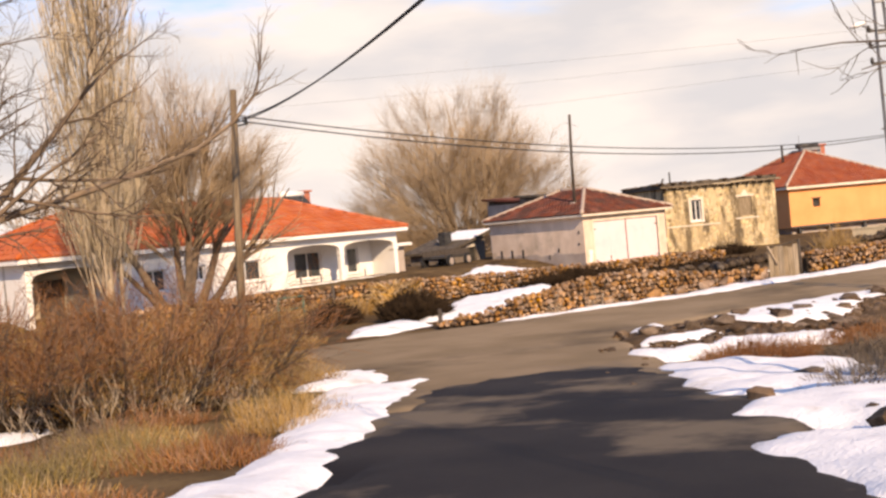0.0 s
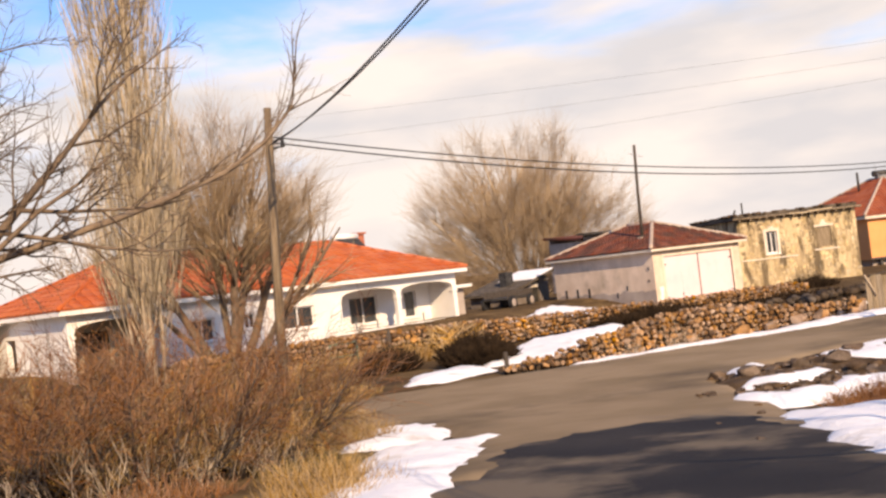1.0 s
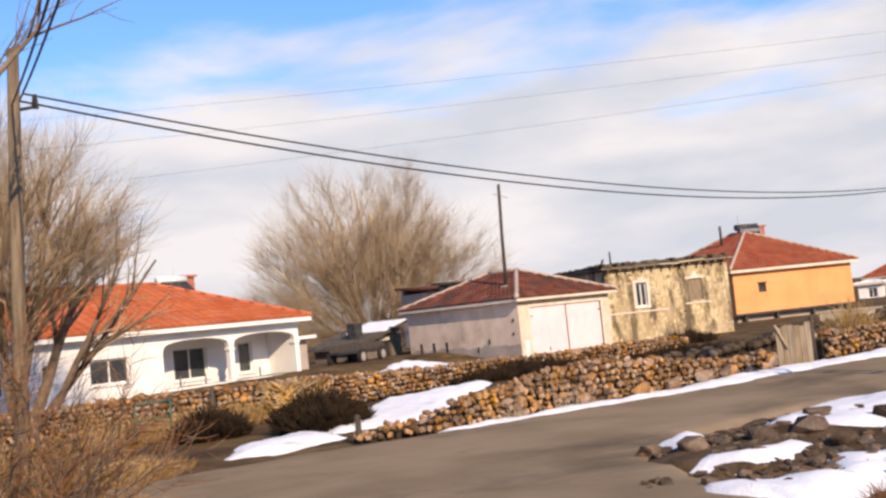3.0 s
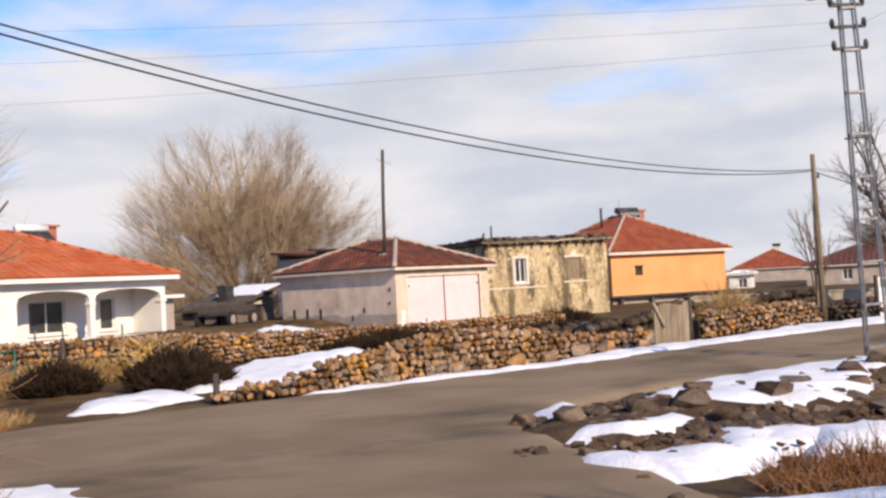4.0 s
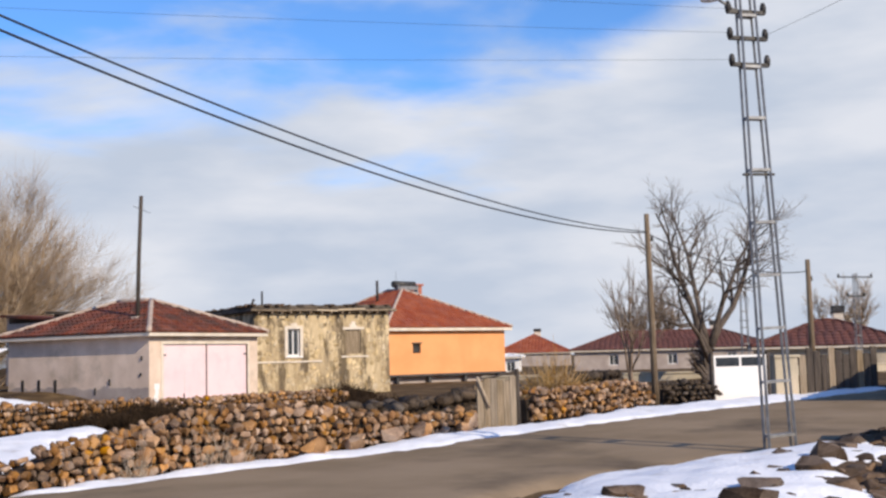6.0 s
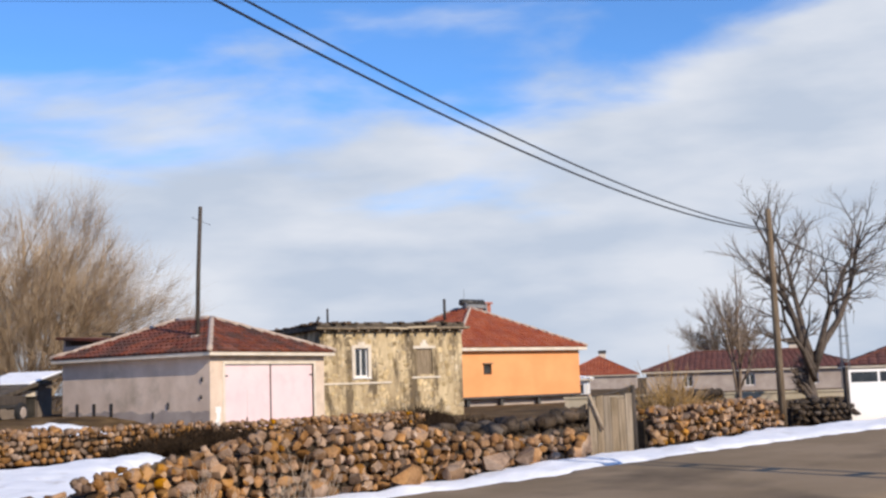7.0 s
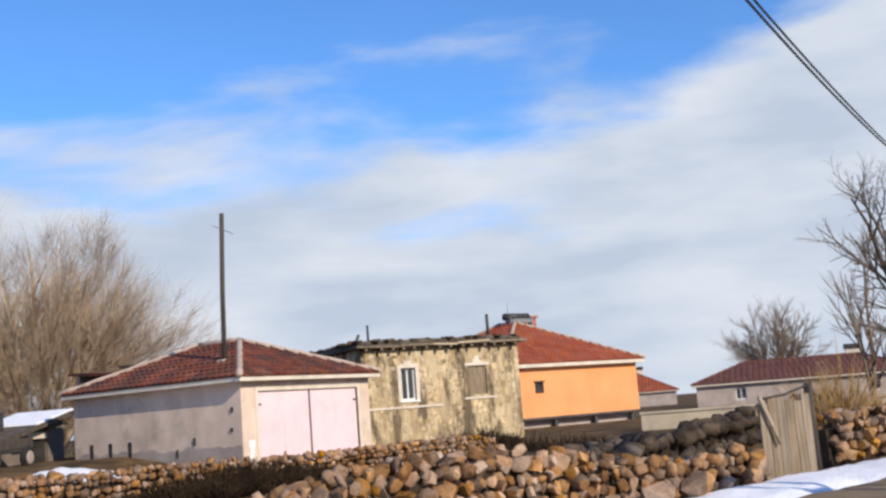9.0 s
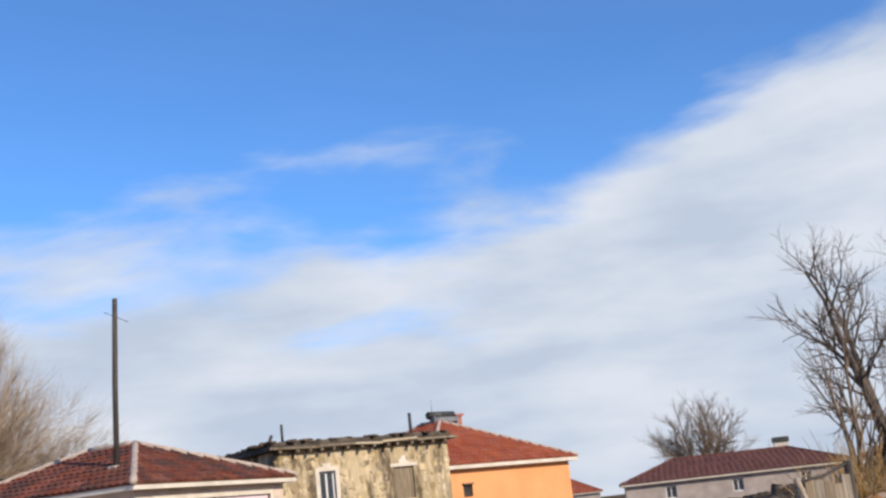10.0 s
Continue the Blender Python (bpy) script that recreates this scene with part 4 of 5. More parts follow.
# ---- low sheds between the white house and the garage ----
def shed(name, x, y, rz, w, d, z, label, wall_mat, roof_mat, drop=0.5, snow=False):
    s = thing(name, x, y, 0.3, rz, label, "shed")
    four_walls(s, w, d, 0, z, wall_mat, front=[(w * 0.55, w * 0.55 + 0.9, 0.05, 1.8)])
    part("door", boxes((w * 0.55 + 0.02, 0.1, 0.06, w * 0.55 + 0.88, 0.16, 1.79)), M["wood_dark"], s)
    bm = bmesh.new()
    box(bm, -0.3, -0.35, z, w + 0.3, d + 0.3, z + 0.14)
    for v in bm.verts:
        v.co.z += drop * (v.co.y + 0.35) / (d + 0.65)
    part("roof", bm, roof_mat, s)
    bm = bmesh.new()
    for xa, xb in ((0, w),):
        box(bm, xa + 0.01, d - 0.25, z, xb - 0.01, d - 0.01, z + drop * 0.9)
    part("gable", bm, wall_mat, s)
    if snow:
        bm = bmesh.new()
        box(bm, w * 0.35, -0.33, z + 0.145, w + 0.28, d * 0.7, z + 0.24, bevel=0.04)
        for v in bm.verts:
            v.co.z += drop * (v.co.y + 0.35) / (d + 0.65)
        part("roof_snow", bm, M["snow"], s, "snow left on the roof")
    return s


def lean_shed():
    """A low store against the back corner of the garage, its roof falling away from it."""
    t = thing("low_shed", -2.3, 9.6, 0.3, 14, "low grey mud-brick shed with snow on its falling roof", "shed")
    w, d, zl, zr = 3.6, 3.0, 1.55, 2.45
    def slant(bm, lift):
        for v in bm.verts:
            v.co.z += lift + (zr - zl) * v.co.x / w
        return bm
    for nm, x0, y0, x1, y1 in (("wall", 0, 0, 1.75, 0.25), ("wall", 2.75, 0, w, 0.25), ("wall", 0, d - 0.25, w, d), ("wall", 0, 0.25, 0.25, d - 0.25), ("wall", w - 0.25, 0.25, w, d - 0.25)):
        bm = boxes((x0, y0, 0, x1, y1, zl))
        for v in bm.verts:
            if v.co.z > 0.5:
                v.co.z += (zr - zl) * v.co.x / w - 0.004
        part(nm, bm, M["mud_brick"], t)
    part("lintel", boxes((1.75, 0.02, 1.72, 2.75, 0.23, 1.95)), M["fascia"], t)
    part("door", boxes((2.0, 0.14, 0.0, 2.74, 0.2, 1.7)), M["dark"], t, "dark open doorway")
    part("roof", slant(boxes((-0.35, -0.35, 0, w + 0.3, d + 0.3, 0.14)), zl), M["earth_roof"], t)
    part("roof_snow", slant(boxes((1.9, -0.3, 0.145, w + 0.28, d * 0.8, 0.23), bevel=0.04), zl), M["snow"], t, "snow left on the roof")
    part("chimney", boxes((0.9, 0.9, 1.8, 1.55, 1.4, 2.75)), M["iron"], t, "sooty black chimney stub")


lean_shed()
shed("lean_to", -9.5, 13.5, 15, 3.6, 3, 1.9, "small lean-to beside the white house", M["tan_wall"], M["tile_dark"])
shed("flat_shed", 9.2, 14.4, 0, 4.5, 2.2, 4.5, "dark flat-roofed barn behind the garage", M["mud_brick"], M["earth_roof"], drop=0.15)
shed("back_barn", 9.5, 17.0, -10, 7.0, 5, 4.3, "barn with a dark roof behind the stone house", M["grey_wall"], M["tile_dark"], drop=0.4)


# ---- walls of field stone ----
stone_wall("stone_wall_1", [(-22.2, -18.0), (-21.5, -18.4), (-20.6, -18.55), (-19.9, -18.6), (-18.8, -18.65), (-17.6, -18.7), (-16.4, -18.75), (-14.7, -18.85), (-13.4, -18.95), (-12.2, -19.1), (-10.6, -19.35), (-9.6, -19.55)],
           [0.12, 0.22, 0.36, 0.60, 0.62, 0.86, 0.96, 0.92, 0.74, 0.52, 0.42, 0.46], 0.8, "dry-stone wall of rough brown and ochre field stones", 3)
stone_wall("stone_wall_2", [(-7.9, -20.05), (-6.0, -20.45), (-4.4, -20.75), (-2.9, -21.0)], [0.66, 0.62, 0.66, 0.5], 0.7, "dry-stone wall of ochre field stones past the gate", 9)
stone_wall("stone_wall_3", [(-2.2, -21.2), (-1.7, -21.7), (-1.3, -22.3)], [0.5, 0.5, 0.45], 0.7, "stretch of dark field stones by the white gate", 12, single=False, material="rock")
stone_wall("stone_wall_4", [(-28.0, -8.6), (-23.0, -8.9), (-18.0, -8.8), (-13.5, -7.4), (-9.0, -7.0), (-4.0, -7.2), (2.0, -7.6)], [1.05, 1.1, 1.0, 0.82, 0.62, 0.55, 0.4], 0.8, "low wall of pale field stones across the yard", 15, single=False)
stone_wall("stone_wall_5", [(-15.5, -16.6), (-13.0, -17.2), (-10.0, -17.6), (-6.0, -17.4), (2.0, -16.8), (9.0, -15.0)], [0.5, 0.66, 0.62, 0.55, 0.5, 0.45], 0.9, "dark heaped stones behind the road wall", 17, single=False, material="rock", size=0.3)

# large stones at the foot of the wall
rngb = random.Random(41)
for x, y, sx, sz in ((-14.6, -19.3, 0.5, 0.42), (-12.3, -19.45, 0.62, 0.36), (-11.5, -19.6, 0.55, 0.4), (-13.5, -19.4, 0.36, 0.26), (-10.3, -19.85, 0.34, 0.26), (-16.6, -19.2, 0.4, 0.3), (-9.8, -19.75, 0.42, 0.5)):
    ob = new("boulder", rngb.choice(STONES))
    ob.matrix_basis = Matrix.LocRotScale((x, y, ground(x, y) + sz * 0.38), Euler((0.1, 0.05, rngb.uniform(-0.4, 0.4))), Vector((sx * 1.1, sx * 0.8, sz)))
    tagged(ob, "large ochre boulder set at the foot of the wall", "rock", "boulders along the wall")

# ---- board gate ----
gate = thing("board_gate", -9.45, -19.72, 0.62, -16, "grey weathered board gate leaning between wall and post", "gate")
for i in range(6):
    x = 0.05 + i * 0.205
    part("board", boxes((x, 0.0, -0.05 + 0.02 * (i % 3), x + 0.192, 0.035, 1.02 + 0.03 * ((i * 7) % 4)), bevel=0.004), M["boards"], gate)
for zz in (0.3, 0.85):
    part("rail", boxes((0.0, 0.036, zz, 1.3, 0.09, zz + 0.09)), M["wood"], gate)
tubes("post", [([Vector((1.38, 0.05, -0.3)), Vector((1.35, 0.05, 1.26))], [0.055, 0.05])], M["wood_dark"], 8, gate)
tubes("brace", [([Vector((0.0, -0.05, 1.12)), Vector((0.34, -0.07, 0.45))], [0.035, 0.03])], M["pale_bark"], 6, gate)
tubes("top_rail", [([Vector((0.15, 0.0, 1.08)), Vector((0.7, 0.02, 1.12)), Vector((1.36, 0.05, 1.24))], [0.02, 0.02, 0.02])], M["wood_dark"], 6, gate)


# ---- timber poles, lattice mast, cables ----
def timber_pole(x, y, z0, top, label, lean=(0, 0), r=0.10):
    t = thing("timber_pole", x, y, z0, 0, label, "pole", "timber poles")
    h = top - z0
    tubes("shaft", [([Vector((0, 0, -0.4)), Vector((lean[0] * 0.5, lean[1] * 0.5, h * 0.5)), Vector((lean[0], lean[1], h))], [r * 1.15, r, r * 0.8])], M["wood"], 10, t)
    tubes("bracket", [([Vector((lean[0] - 0.05, lean[1], h - 0.75)), Vector((lean[0] + 0.2, lean[1] - 0.05, h - 0.7))], [0.02, 0.02])], M["iron"], 6, t)
    tubes("insulator", [([Vector((lean[0] + 0.2, lean[1] - 0.05, h - 0.72)), Vector((lean[0] + 0.2, lean[1] - 0.05, h - 0.55))], [0.045, 0.03])], M["concrete"], 8, t)
    return t


timber_pole(-31.14, -24.0, 0.55, 6.55, "brown timber pole at the bend with cables tied on", (0.3, -0.1), 0.085)
timber_pole(-2.35, -21.1, 0.75, 5.86, "dark timber pole beside the stone wall", (-0.12, 0.0), 0.085)
timber_pole(8.5, -22.6, 0.7, 5.2, "timber pole beyond the white gate", (0.0, 0.0), 0.10)


def cable(name, a, b, sag, r, label, n=28):
    a, b = Vector(a), Vector(b)
    c = a.lerp(b, 0.0)
    pts = [a.lerp(b, i / n) + Vector((0, 0, -sag * 4 * (i / n) * (1 - i / n))) for i in range(n + 1)]
    V, F = tube_data([(pts, [r] * (n + 1))], 6)
    ob = new(name, mesh_of(name, V, F, M["cable"], True))
    return tagged(ob, label, "cable", "overhead cables")


cable("cable", (-30.85, -24.1, 5.93), (-2.4, -21.1, 5.36), 0.76, 0.014, "black cable slung between two timber poles")
cable("cable", (-30.75, -24.05, 6.03), (-2.4, -21.05, 5.40), 0.67, 0.013, "black cable slung between two timber poles")
cable("cable", (-30.9, -24.1, 5.87), (-38.1, -49.1, 7.03), 0.78, 0.013, "black cable running up over the lane")
cable("cable", (-30.8, -24.1, 5.94), (-37.95, -49.1, 7.08), 0.78, 0.013, "black cable running up over the lane")
cable("cable", (-2.4, -21.05, 5.36), (8.5, -22.6, 4.8), 0.4, 0.016, "black cable to the next timber pole")
for zz, far in ((7.77, 9.57), (7.37, 8.57), (6.92, 7.17)):
    cable("cable", (-12.87, -26.75, zz), (-39.0, 2.5, far), 0.35, 0.0028, "thin power line from the lattice mast")
cable("cable", (-12.4, -27.17, 7.37), (-20.5, -40.0, 9.4), 0.3, 0.004, "thin service line from the lattice mast")


def lattice_mast(x, y, z0, h, rz, w0, label, lamp=True, levels=11):
    t = thing("lattice_mast", x, y, z0, rz, label, "pylon", "steel lattice masts")
    if lamp:
        t.matrix_basis = pose(x, y, z0, 0, -1.9, rz)
    w1, dep = w0 * 0.42, 0.12
    for s in (-1, 1):
        for q in (-1, 1):
            a, b = Vector((s * w0 / 2, q * dep / 2, -0.4)), Vector((s * w1 / 2, q * dep / 2, h))
            tubes("leg", [([a, b], [0.03, 0.025])], M["steel"], 4, t, smooth=False)
    for i in range(levels):
        f = (i + 0.6) / levels
        ww = w0 + (w1 - w0) * f
        part("rung", boxes((-ww / 2, -dep / 2 - 0.02, h * f - 0.022, ww / 2, dep / 2 + 0.02, h * f + 0.022)), M["steel"], t)
    arms = ((0.695, 0.36), (0.742, 0.36), (0.789, 0.36), (0.965, 0.32)) if lamp else ((0.8, 0.5), (0.97, 1.0))
    for f, ln in arms:
        arm = part("crossarm", boxes((-ln, -0.035, h * f - 0.03, ln, 0.035, h * f + 0.03)), M["iron"], t)
        for s in (-1, 1):
            tubes("insulator", [([Vector((s * ln * 0.95, 0, h * f)), Vector((s * ln * 0.95, 0, h * f + 0.09)), Vector((s * ln * 0.95, 0, h * f + 0.17))], [0.045, 0.055, 0.03])], M["iron"], 8, arm)
    part("step", boxes((-w0 * 0.55, -0.03, h * 0.5, w0 * 0.55, 0.03, h * 0.5 + 0.035)), M["iron"], t)
    if lamp:
        arm = tubes("lamp_arm", [([Vector((-0.1, 0, h * 0.785)), Vector((-0.35, 0, h * 0.80)), Vector((-0.5, 0, h * 0.808))], [0.025, 0.025, 0.025])], M["steel"], 6, t)
        bm = bmesh.new()
        bmesh.ops.create_uvsphere(bm, u_segments=12, v_segments=8, radius=1.0)
        for v in bm.verts:
            v.co = Vector((v.co.x * 0.24 - 0.62, v.co.y * 0.12, v.co.z * 0.075 + h * 0.812 + v.co.x * 0.05))
        part("lamp_head", bm, M["white"], arm, "pale street lamp head", smooth=True)
    return t


lattice_mast(-12.6, -27.10, 0.32, 9.35, -38, 0.53, "galvanised steel lattice power mast with a street lamp")


# ---- clutter in the yard by the white house ----
frame_thing = thing("green_frame", -23.6, -10.6, 0.45, 12, "green painted metal frame standing in the yard", "frame")
tubes("upright", [([Vector((0, 0, 0)), Vector((0, 0, 1.0))], [0.03, 0.03])], M["green"], 6, frame_thing)
tubes("upright", [([Vector((1.1, 0, 0)), Vector((1.1, 0, 1.0))], [0.03, 0.03])], M["green"], 6, frame_thing)
tubes("crossbar", [([Vector((0, 0, 1.0)), Vector((1.1, 0, 1.0))], [0.03, 0.03])], M["green"], 6, frame_thing)
tubes("crossbar", [([Vector((0, 0, 0.6)), Vector((1.1, 0, 0.6))], [0.02, 0.02])], M["green"], 6, frame_thing)
for x, y, h in ((-20.9, -9.6, 1.25), (-22.15, -18.1, 0.62), (-26.0, -10.4, 1.1)):
    p = thing("fence_post", x, y, ground(x, y) - 0.1, 20, "dark weathered timber fence post", "post", "fence posts")
    tubes("shaft", [([Vector((0, 0, -0.2)), Vector((0.03, 0.02, h))], [0.075, 0.06])], M["wood_dark"], 7, p)
firewood = thing("stick_pile", -19.4, -10.4, 0.5, 25, "pile of ochre sticks and cut branches in the yard", "firewood")
rngw = random.Random(19)
tagged(tubes("brushwood", [([Vector((rngw.uniform(0, 3.2), rngw.uniform(0, 0.9), 0.05 + 0.45 * rngw.random())), Vector((rngw.uniform(0, 3.2), rngw.uniform(0, 0.9), 0.2 + 0.9 * rngw.random()))], [0.03, 0.02]) for i in range(260)], M["straw"], 4, firewood), kind="stuff")


def farm_trailer(x, y, z, rz):
    """A low two-axled trailer with drawbar."""
    t = thing("farm_trailer", x, y, z, rz, "dark rusty farm trailer parked in the yard snow", "trailer")
    bed = part("bed", boxes((0.2, -0.75, 0.55, 3.0, 0.75, 0.68), bevel=0.02), M["iron"], t)
    for y0 in (-0.75, 0.71):
        part("side_board", boxes((0.2, y0, 0.682, 3.0, y0 + 0.04, 1.02), bevel=0.006), M["wood_dark"], t)
    part("tail_board", boxes((2.96, -0.706, 0.682, 3.0, 0.706, 1.02), bevel=0.006), M["wood_dark"], t)
    part("drawbar", boxes((3.0, -0.06, 0.5, 4.1, 0.06, 0.6)), M["iron"], t)
    for xx in (0.55, 2.5):
        for yy in (-0.92, 0.80):
            bm = bmesh.new()
            bmesh.ops.create_cone(bm, cap_ends=True, segments=20, radius1=0.38, radius2=0.38, depth=0.18, matrix=Matrix.Translation((xx, yy + 0.06, 0.38)) @ Matrix.Rotation(radians(90), 4, "X"))
            bmesh.ops.bevel(bm, geom=[e for e in bm.edges if len(e.link_faces) == 2 and e.calc_face_angle() > 1.2], offset=0.04, segments=2, affect="EDGES")
            wheel = part("wheel", bm, M["cable"], t, "black rubber tyre")
            bm = bmesh.new()
            bmesh.ops.create_cone(bm, cap_ends=True, segments=16, radius1=0.22, radius2=0.17, depth=0.03, matrix=Matrix.Translation((xx, yy - 0.042 if yy < 0 else yy + 0.166, 0.38)) @ Matrix.Rotation(radians(90 if yy < 0 else -90), 4, "X"))
            part("rim", bm, M["grey_wall"], wheel, "dull grey rim")


farm_trailer(-4.9, 7.4, 1.04, 24)


# ---- trees and shrubs ----
def fan(n, r, tilt, length, rad, seed, zoff=0.0):
    rng = random.Random(seed)
    out = []
    for i in range(n):
        a = 2 * math.pi * (i + rng.random() * 0.7) / n
        t = radians(tilt * (rng.uniform(0.25, 1.0)))
        out.append(((math.sin(t) * math.cos(a), math.sin(t) * math.sin(a), math.cos(t)), length * rng.uniform(0.85, 1.1), rad * rng.uniform(0.7, 1.1), (r * math.cos(a), r * math.sin(a), zoff)))
    return out


willow = tree_thing("willow_tree", 2.0, 13.6, 0.3, "wide bare willow with a dome of fine brown twigs", 4, [((0, 0, 1), 1.6, 0.42, (0, 0, -0.3))] + fan(9, 0.3, 26, 8.8, 0.15, 8, 0.7) + fan(11, 0.3, 58, 8.4, 0.14, 9, 0.7) + fan(8, 0.3, 80, 7.0, 0.11, 10, 0.7), 2, M["willow_bark"], M["twig"],
                    thin=1.0, lift=0.05, wob=0.12, kids=(7, 9), spread=40, ratio=0.42, first=0.3)
clumps(willow, 640, 44, 8.3, 10.9, 1.0, 5, M["twig"], r=0.005, length=1.7)
willow.matrix_basis = pose(17.0, 34.0, -0.5) @ Matrix.Scale(1.4, 4)
side_tree = tree_thing("willow_tree", -25.0, -5.8, 0.3, "bare tree with leaning stems and dense brown twigs", 14, [((0.2, -0.1, 1), 7.2, 0.24, (0, 0, -0.3)), ((-0.55, 0.1, 1), 7.0, 0.22, (0.1, 0, -0.3)), ((0.65, 0.1, 0.9), 7.2, 0.22, (0, 0.2, -0.3)), ((-0.15, -0.3, 1), 8.0, 0.2, (0, -0.1, -0.3)), ((0.5, -0.5, 0.7), 6.5, 0.16, (0, 0, -0.2)), ((-0.8, -0.2, 0.8), 6.6, 0.16, (0, 0, -0.2)), ((0.05, 0.3, 1), 8.2, 0.18, (0, 0, -0.2)), ((0.75, -0.6, 0.9), 6.6, 0.14, (0, 0, 0)), ((0.35, 0.1, 1), 8.0, 0.18, (0, 0, 0))], 2, M["brown_bark"], M["twig"],
                       thin=1.0, lift=0.09, wob=0.14, kids=(6, 8), spread=42, ratio=0.42, first=0.42)
clumps(side_tree, 210, 46, 4.6, 7.2, 2.6, 6, M["twig"], r=0.0048, length=1.5, tilt=68)
poplar = tree_thing("poplar_tree", -28.95, -9.55, 0.3, "tall pale poplar with upright dense twigs", 24, [((0, 0, 1), 24, 0.17, (0, 0, -0.3))] + [((0.02 * math.cos(a), 0.02 * math.sin(a), 1), 20, 0.045, (0.4 * math.cos(a), 0.4 * math.sin(a), 0.2)) for a in (0.3, 1.6, 2.9, 4.2, 5.5)], 1, M["pale_bark"], M["pale_bark"],
                    thin=0.8, lift=0.30, wob=0.05, kids=(40, 46), spread=34, ratio=0.10, first=0.05)
rng_p = random.Random(3)
strands = []
for i in range(5600):
    zz = rng_p.uniform(2.6, 23.5)
    rr = 1.35 * min(1, zz / 4) * min(1, (25 - zz) / 7) * math.sqrt(rng_p.random()) * (1 + 0.25 * noise.noise((zz * 0.5, i % 7, 2)))
    a = rng_p.uniform(0, 2 * math.pi)
    p = Vector((rr * math.cos(a), rr * math.sin(a), zz))
    d = Vector((0.16 * math.cos(a) + rng_p.gauss(0, 0.09), 0.16 * math.sin(a) + rng_p.gauss(0, 0.09), 1)).normalized()
    ln = rng_p.uniform(0.8, 2.0)
    strands.append(([p, p + d * ln * 0.5, p + d * ln], [0.009, 0.007, 0.004]))
tagged(tubes("crown", strands, M["poplar"], 3, poplar), kind="stuff")
tree_thing("bare_tree", 16.0, -16.5, 0.3, "bare spreading tree with dark limbs behind the wall", 34, [((0.1, 0.05, 1), 2.6, 0.3, (0, 0, -0.3)), ((0.75, -0.3, 1), 6.8, 0.17, (0.1, 0, 1.9)), ((-0.6, 0.35, 1), 6.5, 0.17, (0.1, 0, 1.7)), ((0.05, 0.1, 1), 6.4, 0.15, (0.1, 0, 2.0)), ((-0.9, 0.2, 0.7), 5.5, 0.13, (0.1, 0, 1.4)), ((0.3, -0.6, 1), 6.0, 0.14, (0.1, 0, 2.0))], 3, M["bark_dark"], M["bark"],
           thin=1.5, lift=0.06, wob=0.2, kids=(5, 7), spread=52, ratio=0.52, first=0.25)
tree_thing("sapling", 4.6, -17.6, 0.3, "slim bare sapling behind the wall", 44, [((0, 0, 1), 4.6, 0.08, (0, 0, -0.2)), ((0.15, 0.1, 1), 3.6, 0.05, (0, 0, 0.7)), ((-0.15, 0.05, 1), 3.6, 0.05, (0, 0, 0.8))], 2, M["bark"], M["bark"],
           thin=1.4, lift=0.15, wob=0.1, kids=(6, 8), spread=40, ratio=0.4, first=0.3)
tree_thing("bare_tree", -37.6, -25.4, 0.8, "grey bare tree with pale limbs reaching over the verge", 54, [((-0.05, 0, 1), 3.4, 0.2, (0, 0, -0.3)), ((0.1, 0.35, 1), 5.0, 0.11, (0, 0, 2.4)), ((-0.4, 0.1, 1), 5.5, 0.11, (0, 0, 2.4)), ((0.75, -0.15, 0.8), 5.4, 0.10, (0.05, 0, 2.6)), ((0.5, 0.1, 1), 5.2, 0.09, (0, 0, 2.7)), ((0.9, -0.1, 0.45), 4.2, 0.07, (0.05, 0, 2.3)), ((0.3, -0.5, 1), 4.8, 0.08, (0, 0, 2.7))], 3, M["brown_bark"], M["brown_bark"],
           thin=1.3, lift=0.04, wob=0.22, kids=(6, 8), spread=55, ratio=0.5, first=0.2)


def long_limb():
    """The pale limb that sweeps from the verge tree up past the timber pole."""
    t = [o for o in scene.objects if o.name.startswith("bare_tree") and "pale limbs" in o.get("label", "")][0]
    org = t.matrix_basis.translation
    rng = random.Random(9)
    pts = [Vector(p) - org for p in ((-37.5, -24.9, 3.5), (-35.74, -24.73, 4.21), (-34.09, -25.12, 4.65), (-33.24, -25.39, 4.92), (-32.38, -25.71, 5.24), (-31.76, -25.97, 5.68), (-31.33, -26.16, 6.19), (-31.22, -26.22, 6.75))]
    out = [[], [], []]
    for i in range(1, len(pts) - 1):
        for k in range(5):
            q = pts[i].lerp(pts[i + 1], rng.random())
            d = (pts[i + 1] - pts[i]).normalized() + Vector((rng.uniform(-0.8, 0.8), rng.uniform(-0.8, 0.8), rng.uniform(-0.5, 1.2)))
            grow(rng, q, d.normalized(), rng.uniform(0.5, 1.3), 0.016, 1, 2, out, lift=0.06, wob=0.2, kids=(3, 5), spread=50, ratio=0.5)
    tubes("limb", [(pts, [0.075, 0.065, 0.058, 0.05, 0.042, 0.035, 0.022, 0.01])], M["bark"], 8, t)
    tubes("limb", out[1], M["brown_bark"], 4, t)
    tagged(tubes("crown", out[2], M["bark"], 3, t), kind="stuff")


